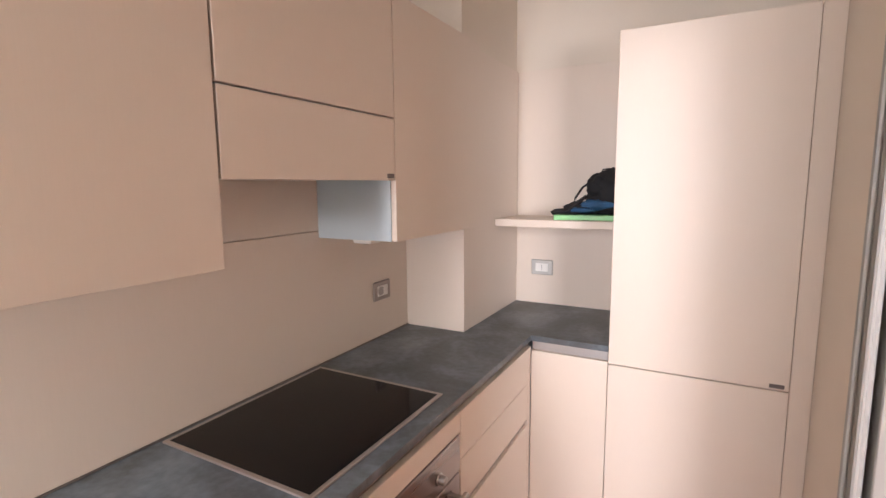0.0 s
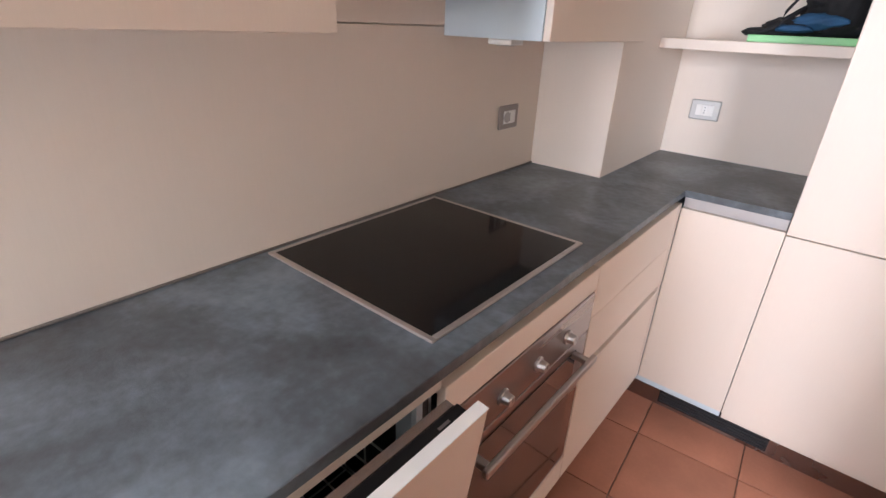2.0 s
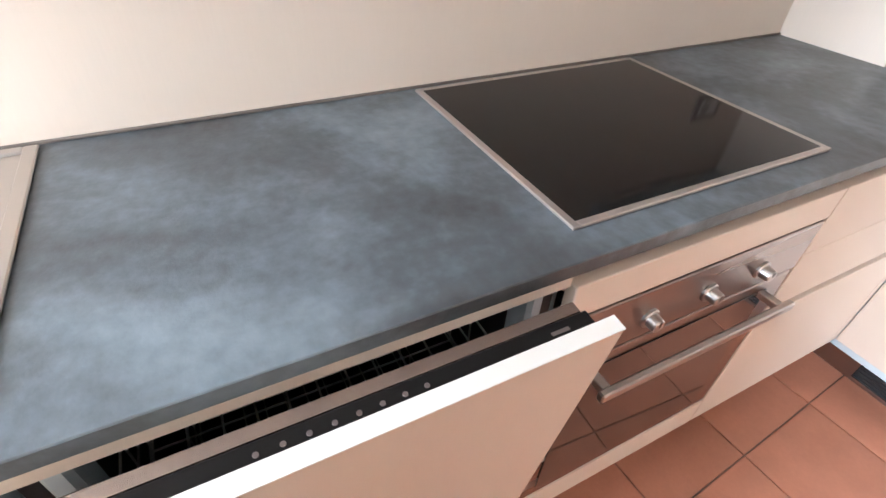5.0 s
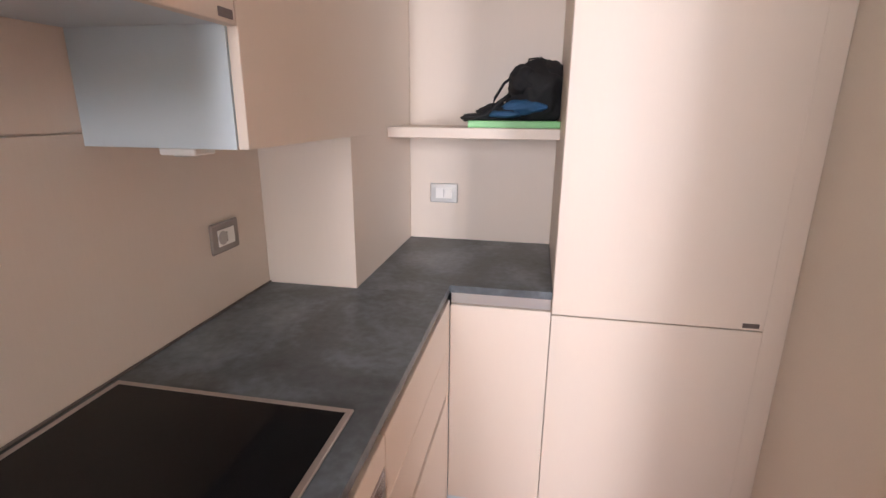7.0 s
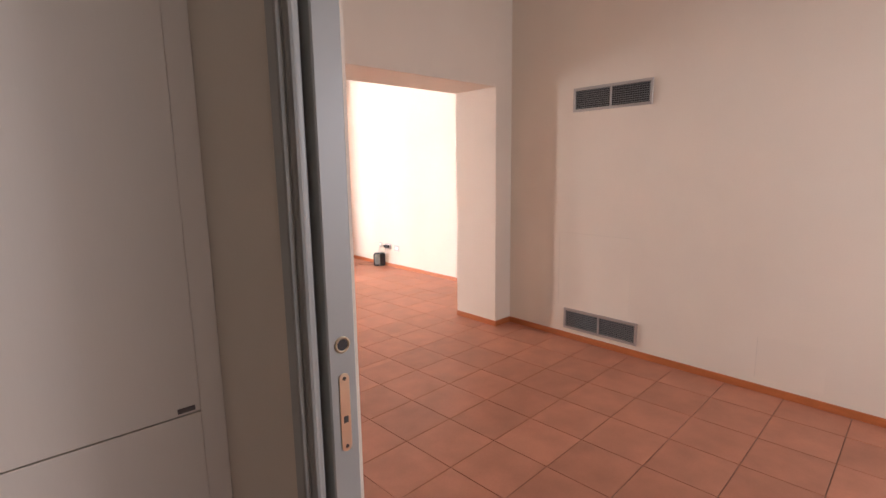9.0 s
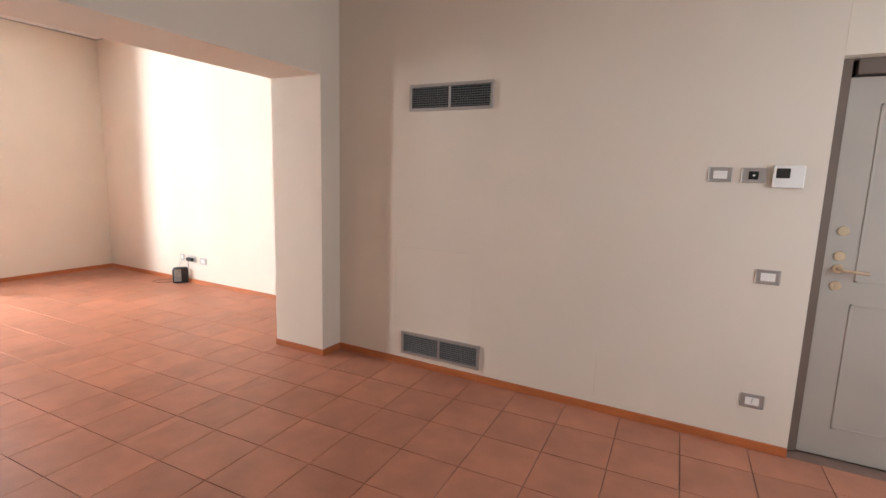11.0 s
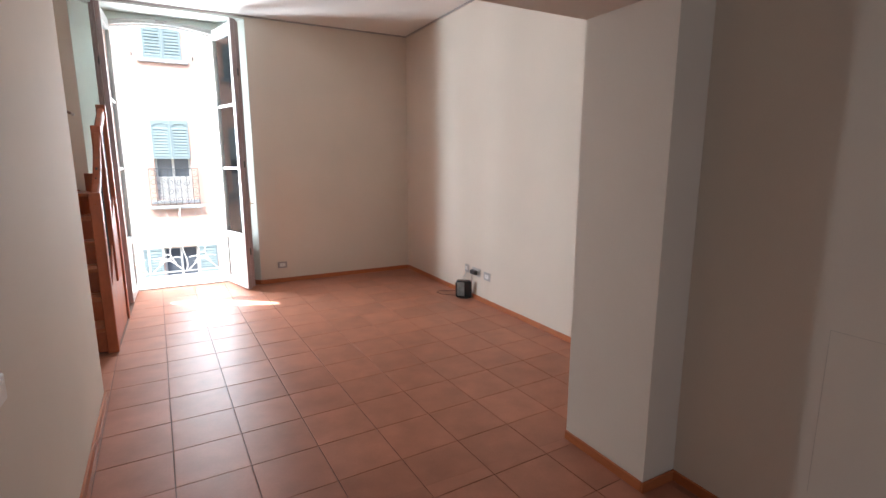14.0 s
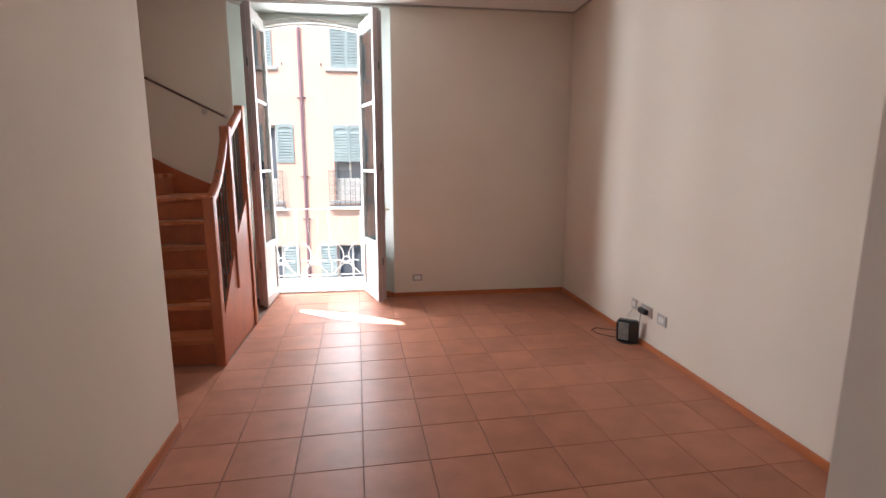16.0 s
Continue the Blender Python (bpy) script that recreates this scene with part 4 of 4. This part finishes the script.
bm = prism([(x, z - 0.001) for x, z in arc2] + [(x, z - 0.075) for x, z in arch][::-1], "y", 9.17, 9.21)
part("inner_arch", bm, WHITEPAINT, None, "white inner arch of the balcony door frame", "door frame")
for k in range(3):
    top, low = 0.003 + 0.019 * k, 0.015 + 0.019 * k
    bead = [(x, z - top) for x, z in arch[1:-1]] + [(x, z - low) for x, z in arch[1:-1]][::-1]
    part("arch_bead", prism(bead, "y", 9.112 + 0.007 * k, 9.1345), WHITEPAINT, None, "white curved moulding in the arched door head", "moulding", "mouldings of the arched door head")
keeper = box(2.665, 9.096, 3.165, 2.785, 9.111, 3.185, 0.004)
box(2.700, 9.092, 3.145, 2.750, 9.111, 3.166, 0.004, bm=keeper)
part("latch_keeper", keeper, GREYPL, None, "grey metal latch keeper at the top of the door arch", "latch keeper")
part("threshold", box(2.141, 9.13, -0.005, 3.309, 9.32, 0.022, 0.004), STONE, None, "pale stone threshold of the balcony door", "threshold", kind="structure")

# ---- balcony ----
part("balcony_slab", box(0.9, 9.321, -0.20, 4.6, 10.10, -0.03, 0.01), STONE, None, "pale stone balcony slab", "balcony", kind="structure")
t = thing("balcony_railing", (2.75, 9.98, 0), "white painted wrought-iron balcony railing with looped ornaments", "railing")
part("top_rail", box(0.95, 9.965, 0.955, 4.55, 9.995, 0.970, 0.002), WHITEPAINT, t)
part("bottom_rail", box(0.95, 9.972, 0.03, 4.55, 9.988, 0.045, 0.002), WHITEPAINT, t)
for i in range(9):
    x = 0.98 + 0.44 * i
    if i % 2:
        post = rod([(x, 9.98, 0.03), (x, 9.98, 0.96)], 0.012, 8)
    else:
        post = rod([(x + 0.022 * math.sin(k / 16 * 2 * math.tau), 9.98, 0.03 + 0.93 * k / 16) for k in range(17)], 0.009, 6)
    part("upright", post, WHITEPAINT, t, "wrought-iron upright")
    bm = bmesh.new()
    for sg in (-1, 1):
        flare = [(x + 0.22 + sg * (0.035 + 0.105 * (k / 10 - 0.45) ** 2 * 3.2), 9.98 + 0.004 * sg, 0.16 + 0.34 * k / 10) for k in range(11)]
        rod(flare, 0.009, 6, bm)
        foot = [(x + 0.22 + sg * (0.19 - 0.36 * k / 10), 9.98 - 0.004 * sg, 0.045 + 0.20 * math.sin(k / 10 * math.pi / 1.6)) for k in range(11)]
        rod(foot, 0.009, 6, bm)
        thin = [(x + 0.22 + sg * 0.07 * math.sin(k / 10 * math.pi), 9.98, 0.52 + 0.43 * k / 10) for k in range(11)]
        rod(thin, 0.0016, 5, bm)
    merge(bm, ring((x + 0.22, 9.972, 0.245), (0, 1, 0), 0.05, 0.009, None, 14))
    part("ornament", bm, WHITEPAINT, t, "interlaced iron ornament")

# ---- the house across the street ----
FY = 18.5
house = thing("house_across", (2, FY, -6.5), "orange rendered town house with green louvred shutters", "house")


def facade_wall(z0, z1, openings, mat):
    cuts = sorted({-14.0, 20.0} | {v for o in openings for v in (o[0], o[1])})
    bm = bmesh.new()
    for a, b in zip(cuts, cuts[1:]):
        hit = [o for o in openings if o[0] <= a and o[1] >= b]
        if hit:
            o = hit[0]
            box(a, FY, z0, b, FY + 0.35, o[2], bm=bm)
            box(a, FY, o[3], b, FY + 0.35, z1, bm=bm)
        else:
            box(a, FY, z0, b, FY + 0.35, z1, bm=bm)
    part("wall", bm, mat, house)


cols = [-7.4, -4.9, -2.45, 0.0, 2.60, 5.1, 7.4, 9.9]
levels = {"up": (4.38, 5.48), "mid": (0.48, 2.72), "low": (-2.55, -0.92)}
facade_wall(3.2, 8.6, [(c - 0.46, c + 0.46, *levels["up"]) for c in cols], FACADE)
facade_wall(-0.45, 3.2, [(c - 0.46, c + 0.46, *levels["mid"]) for c in cols], FACADE)
facade_wall(-6.5, -0.45, [(c - 0.46, c + 0.46, *levels["low"]) for c in cols], FACADE)
# one dark sheet; its colour gives the darkness of unlit rooms
part("back_wall", box(-14, FY + 0.36, -6.5, 20, FY + 0.6, 8.6), UNLITROOM, house, "dark sheet standing in for unlit rooms behind the windows")
part("roof", prism([(FY - 0.7, 8.6), (FY + 6, 11.2), (FY + 6, 11.4), (FY - 0.7, 8.8)], "x", -14.5, 20.5), ROOFM, house, "tiled roof with deep eaves")


def shutter_half(x0, x1, z0, z1, y):
    bm = box(x0, y, z0, x0 + 0.05, y + 0.04, z1, 0.003)
    box(x1 - 0.05, y, z0, x1, y + 0.04, z1, 0.003, bm=bm)
    n = 3 if z1 - z0 > 1.3 else 2
    for z in [z0 + (z1 - z0 - 0.06) * k / (n - 1) for k in range(n)]:
        box(x0 + 0.05, y, z, x1 - 0.05, y + 0.04, z + 0.06, 0.002, bm=bm)
    z = z0 + 0.075
    box(x0 + 0.05, y + 0.036, z0 + 0.06, x1 - 0.05, y + 0.040, z1 - 0.06, bm=bm)
    top = z1 - (0.20 if n == 2 and z1 - z0 < 1.25 and z0 > 1 and z0 < 4 else 0.10)
    if top < z1 - 0.15:
        xm, hw = (x0 + x1) / 2, (x1 - x0) / 2 - 0.045
        crown = [(xm + hw * math.cos(a), z1 - 0.19 + 0.10 * math.sin(a)) for a in [math.pi * k / 10 for k in range(11)]]
        prism(crown + [(xm - hw, z1 - 0.055), (xm + hw, z1 - 0.055)], "y", y - 0.002, y + 0.03, bm=bm)
    while z < top:
        prism([(y + 0.002, z), (y + 0.034, z + 0.045), (y + 0.034, z + 0.058), (y + 0.002, z + 0.018)], "x", x0 + 0.045, x1 - 0.045, bm=bm)
        z += 0.082
    part("shutter", bm, SHUTTER, house, "louvred green shutter leaf")


for i, c in enumerate(cols):
    for key, (z0, z1) in levels.items():
        part("sill", box(c - 0.62, FY - 0.10, z0 - 0.10, c + 0.62, FY + 0.05, z0 - 0.001, 0.01), SILL, house, "grey stone sill")
        bm = box(c - 0.455, FY + 0.18, z0, c - 0.40, FY + 0.23, z1)
        box(c + 0.40, FY + 0.18, z0, c + 0.455, FY + 0.23, z1, bm=bm)
        box(c - 0.40, FY + 0.18, z0, c + 0.40, FY + 0.23, z0 + 0.06, bm=bm)
        box(c - 0.40, FY + 0.18, z1 - 0.06, c + 0.40, FY + 0.23, z1, bm=bm)
        box(c - 0.03, FY + 0.18, z0 + 0.06, c + 0.03, FY + 0.23, z1 - 0.06, bm=bm)
        part("window", bm, WHITEPAINT, house, "white window frame")
        for sx in (-0.74, 0.74) if key == "up" else ():
            part("holdback", box(c + sx - 0.012, FY - 0.05, z0 + 0.04, c + sx + 0.012, FY, z0 + 0.13, 0.003), IRON, house, "small iron shutter holdback")
        if key == "mid":
            part("door_panel", box(c - 0.40, FY + 0.20, z0 + 0.06, c + 0.40, FY + 0.22, 1.15, 0.004), WHITEPAINT, house, "white lower door panel")
            lo = 1.66 if i != 3 else 0.42
            if i == 3:
                shutter_half(c + 0.47, c + 0.97, 1.62, z1 + 0.04, FY - 0.05)
                shutter_half(c - 0.97, c - 0.47, 1.62, z1 + 0.04, FY - 0.05)
            else:
                shutter_half(c - 0.47, c - 0.005, lo, z1 + 0.02, FY - 0.05)
                shutter_half(c + 0.005, c + 0.47, lo, z1 + 0.02, FY - 0.05)
            b = thing("french_balcony", (c, FY - 0.15, 0.3), "small wrought-iron balcony guard before a shuttered window", "balcony", "balcony guards of the house across")
            bm = bmesh.new()
            for z in (0.34, 1.38):
                rod([(c - 0.62, FY - 0.02, z), (c - 0.62, FY - 0.22, z), (c + 0.62, FY - 0.22, z), (c + 0.62, FY - 0.02, z)], 0.012, 6, bm)
            for k in range(9):
                x = c - 0.62 + 1.24 * k / 8
                rod([(x, FY - 0.22, 0.34), (x, FY - 0.22, 1.38)], 0.007, 5, bm)
            part("rails", bm, IRON, b)
            bm = bmesh.new()
            for k in range(24):
                cx, cz = c - 0.517 + 0.207 * (k % 6), 0.50 + 0.25 * (k // 6)
                curl = [(cx + (0.105 - 0.0065 * q) * math.cos(q * 0.7 + k), FY - 0.22, cz + (0.115 - 0.007 * q) * math.sin(q * 0.7 + k)) for q in range(13)]
                rod(curl, 0.006, 5, bm)
            part("scrolls", bm, IRON, b)
            part("base", box(c - 0.66, FY - 0.26, 0.24, c + 0.66, FY - 0.0, 0.31, 0.01), SILL, b)
        elif key == "low":
            shutter_half(c - 0.97, c - 0.48, z0, z1, FY - 0.05)
            shutter_half(c + 0.48, c + 0.97, z0, z1, FY - 0.05)
        else:
            shutter_half(c - 0.47, c - 0.005, z0, z1 + 0.02, FY - 0.05)
            shutter_half(c + 0.005, c + 0.47, z0, z1 + 0.02, FY - 0.05)
bm = rod([(1.25, FY - 0.08, -6.4), (1.25, FY - 0.08, 8.7)], 0.042, 10)
for z in (-3, -0.1, 1.2, 3.5, 6.2):
    disc((1.25, FY - 0.08, z), (0, 0, 1), 0.06, 0.04, 10, bm)
    box(1.12, FY - 0.09, z + 0.01, 1.38, FY, z + 0.03, bm=bm)
part("downpipe", bm, PIPE, house, "reddish brown downpipe")
part("road", box(-60, -40, -6.7, 60, 60, -6.5), ASPHALT, None, "asphalt street far below the balcony", "road", kind="structure")

# ---- router and cable ----
t = thing("router", (5.60, 7.05, 0.0), "glossy black router standing on the floor against the wall", "router")
m = Matrix.Translation((5.600, 7.015, 0)) @ Matrix.Rotation(radians(142), 4, "Z") @ Matrix.Rotation(radians(-8), 4, "X")
bm = bmesh.new()
tmp = bmesh.new()
prof = [(-0.082, 0.0), (0.082, 0.0), (0.094, 0.02), (0.097, 0.19), (0.078, 0.222), (-0.078, 0.222), (-0.097, 0.19), (-0.094, 0.02)]
prism(prof, "y", -0.022, 0.026, tmp, 0.008)
merge(bm, tmp, m)
part("case", bm, ROUTERM, t)
# highlight of the glossy front, put in as a pale strip
tmp = box(-0.01, 0.0262, 0.03, 0.075, 0.0285, 0.20, 0.001)
bm = bmesh.new()
merge(bm, tmp, m)
part("front_strip", bm, ROUTERSHEEN, t, "pale blue-grey strip painted as the highlight on the front")
tmp = box(-0.05, -0.03, 0.0, 0.05, 0.05, 0.012, 0.003)
bm = bmesh.new()
merge(bm, tmp, m)
part("foot", bm, BLACK, t)
p = part("plug", box(5.635, 6.84, 0.300, 5.678, 6.95, 0.345, 0.006), BLACK, None, "black power plug in the wall socket", "plug")
bm = rod([(5.57, 7.12, 0.006), (5.50, 7.18, 0.005), (5.43, 7.26, 0.005), (5.42, 7.36, 0.005), (5.49, 7.41, 0.005), (5.58, 7.34, 0.006), (5.63, 7.24, 0.03), (5.64, 7.12, 0.09)], 0.004, 6)
part("loose_cable", bm, CABLE, None, "thin brown cable looped on the floor", "cable")
bm = rod([(5.678, 7.09, 0.32), (5.66, 7.09, 0.26), (5.62, 7.08, 0.22)], 0.003, 6)
part("telephone_cable", bm, WIRE, None, "thin pale cable from the telephone socket", "cable")
bm = rod([(5.64, 6.90, 0.30), (5.65, 6.93, 0.16), (5.64, 6.97, 0.05), (5.65, 7.02, 0.02)], 0.003, 6)
part("power_cable", bm, CABLE, None, "thin cable from plug to router", "cable")

# ---- things on the shelf ----
SZ = 1.4205
t = thing("folder", (0.80, 2.40, SZ), "bright green plastic folder lying on the shelf", "folder")
m = Matrix.Translation((0.755, 2.42, SZ)) @ Matrix.Rotation(radians(4), 4, "Z")
bm = bmesh.new()
merge(bm, box(-0.16, -0.115, 0, 0.155, 0.115, 0.004, 0.001), m)
merge(bm, box(-0.16, -0.115, 0.019, 0.155, 0.115, 0.023, 0.001), m)
merge(bm, box(-0.159, -0.1145, 0.004, 0.154, -0.110, 0.019, 0), m)
merge(bm, box(-0.158, 0.105, 0.004, 0.153, 0.113, 0.019, 0), m)
part("cover", bm, GREENP, t)
bm = bmesh.new()
merge(bm, box(-0.152, -0.108, 0.005, 0.148, 0.10, 0.0185, 0.0), m)
part("papers", bm, WHITEPL, t, "pale papers in the folder")


def cloth(name, parent, mat, pts, seed, label=""):
    """A soft lump: an ellipsoid pulled about by noise."""
    bm = bmesh.new()
    for cx, cy, cz, rx, ry, rz in pts:
        tmp = bmesh.new()
        bmesh.ops.create_icosphere(tmp, subdivisions=4, radius=1)
        for v in tmp.verts:
            d = v.co.normalized()
            q = 1 + 0.22 * noise.noise(d * 1.8 + Vector((seed, 0, 0))) + 0.10 * noise.noise(d * 5 + Vector((0, seed, 0)))
            v.co = Vector((cx + d.x * rx * q, cy + d.y * ry * q, max(cz + d.z * rz * q, SZ + 0.0235)))
        merge(bm, tmp)
        seed += 1.7
    return part(name, bm, mat, parent, label, smooth=True)


t = thing("backpack", (0.82, 2.42, SZ + 0.024), "black and blue fabric backpack lying on the green folder", "backpack")
cloth("bag", t, FABRIC, [(0.825, 2.44, 1.535, 0.105, 0.10, 0.115), (0.85, 2.46, 1.59, 0.085, 0.08, 0.065), (0.79, 2.40, 1.575, 0.06, 0.06, 0.06), (0.74, 2.42, 1.475, 0.12, 0.09, 0.03), (0.66, 2.41, 1.455, 0.10, 0.06, 0.016)], 3.0)
cloth("blue_pocket", t, BLUEF, [(0.79, 2.345, 1.490, 0.075, 0.03, 0.024), (0.73, 2.345, 1.466, 0.06, 0.03, 0.014)], 8.0, "blue fabric pocket")
bm = rod([(0.74, 2.36, 1.53), (0.70, 2.35, 1.50), (0.665, 2.34, 1.465), (0.62, 2.35, 1.449), (0.58, 2.37, 1.447)], 0.008, 8)
rod([(0.76, 2.38, 1.60), (0.72, 2.36, 1.57), (0.69, 2.35, 1.52), (0.68, 2.34, 1.48)], 0.005, 8, bm)
part("strap", bm, FABRIC, t, "black strap", smooth=True)
bm = rod([(0.84, 2.42, 1.64), (0.83, 2.41, 1.655), (0.80, 2.41, 1.652), (0.79, 2.42, 1.63)], 0.003, 8)
part("top_loop", bm, FABRIC, t, "carrying loop", smooth=True)

# ---- floor tiles ----
PITCH, GAP, TH = 0.352, 0.0045, 0.008


def tile_mesh(w, d, seed=0):
    bm = bmesh.new()
    e = 0.0010
    lo = [bm.verts.new((x, y, -TH)) for x, y in ((-w / 2, -d / 2), (w / 2, -d / 2), (w / 2, d / 2), (-w / 2, d / 2))]
    md = [bm.verts.new((v.co.x, v.co.y, -e)) for v in lo]
    hi = [bm.verts.new((v.co.x - math.copysign(e, v.co.x), v.co.y - math.copysign(e, v.co.y), 0)) for v in lo]
    for q, s in ((lo, md), (md, hi)):
        for k in range(4):
            bm.faces.new((q[k], q[(k + 1) % 4], s[(k + 1) % 4], s[k]))
    bm.faces.new(hi)
    me = bpy.data.meshes.new("tile")
    bm.to_mesh(me)
    bm.free()
    me.materials.append(TILE)
    return me


tile_cache = {}


def clipped(poly, x0, y0, x1, y1):
    """The part of a convex polygon inside a rectangle."""
    for axis, lim, keep in ((0, x0, 1), (0, x1, -1), (1, y0, 1), (1, y1, -1)):
        out = []
        for p, q in zip(poly, poly[1:] + poly[:1]):
            dp, dq = (p[axis] - lim) * keep, (q[axis] - lim) * keep
            if dp >= 0:
                out.append(p)
            if dp * dq < 0:
                s = dp / (dp - dq)
                out.append((p[0] + (q[0] - p[0]) * s, p[1] + (q[1] - p[1]) * s))
        poly = out
        if len(poly) < 3:
            return []
    return poly


def lay(floor, x0, y0, x1, y1, ox, oy, turn, near):
    """Tiles between the walls on a grid turned by some degrees, cut at the edges. Those past near go into one mesh."""
    off = origin(floor)
    far = bmesh.new()
    ca, sa = math.cos(radians(turn)), math.sin(radians(turn))
    half = (PITCH - GAP) / 2
    n = 22
    for i in range(-n, n):
        for j in range(-n, n):
            u, v = (i + 0.5) * PITCH, (j + 0.5) * PITCH
            cx, cy = ox + ca * u - sa * v, oy + sa * u + ca * v
            if cx < x0 - 0.3 or cx > x1 + 0.3 or cy < y0 - 0.3 or cy > y1 + 0.3:
                continue
            sq = [(cx + ca * a - sa * b, cy + sa * a + ca * b) for a, b in ((-half, -half), (half, -half), (half, half), (-half, half))]
            whole = all(x0 <= p[0] <= x1 and y0 <= p[1] <= y1 for p in sq)
            lift = 0.0006 * (random.random() - 0.5)
            poly = sq if whole else clipped(sq, x0, y0, x1, y1)
            if len(poly) < 3:
                continue
            size = sum(p[0] * q[1] - q[0] * p[1] for p, q in zip(poly, poly[1:] + poly[:1])) / 2
            if size < 0.0006:
                continue
            if not near(cx, cy):
                prism(poly, "z", -TH, lift, far)
            elif whole:
                if "whole" not in tile_cache:
                    tile_cache["whole"] = tile_mesh(2 * half, 2 * half)
                t = new("tile", tile_cache["whole"])
                t.parent = floor
                t.location = Vector((cx, cy, lift)) - off
                t.rotation_euler = (0, 0, radians(turn))
            else:
                mx, my = sum(p[0] for p in poly) / len(poly), sum(p[1] for p in poly) / len(poly)
                bm = prism([(p[0], p[1]) for p in poly], "z", -TH, lift)
                t = part("tile", bm, TILE, floor)
    if far.verts:
        part("tiles", far, TILE, floor, kind="stuff")
    else:
        far.free()


floors = {o.name: o for o in scene.objects if o.get("kind") == "structure" and "floor" in o.name}
lay(floors["kitchen_floor"], -0.0, -1.95, 1.58, 2.06, 0.69, 1.84, 3.9, lambda x, y: y > -0.3 and x > 0.5)
lay(floors["floor"], 1.582, -1.5, 4.84, 3.66, 3.28, 6.19, 2.3, lambda x, y: y > 0.2)
lay(floors["floor"], 1.701, 3.6601, 4.62, 4.19, 3.28, 6.19, 2.3, lambda x, y: True)
lay(floors["floor"], 2.20, 4.1901, 5.69, 8.80, 3.28, 6.19, 2.3, lambda x, y: True)
lay(floors["floor"], 1.60, 6.0, 2.1999, 6.97, 3.28, 6.19, 2.3, lambda x, y: True)
lay(floors["floor"], 2.14, 8.8001, 3.31, 9.13, 3.28, 6.19, 2.3, lambda x, y: False)
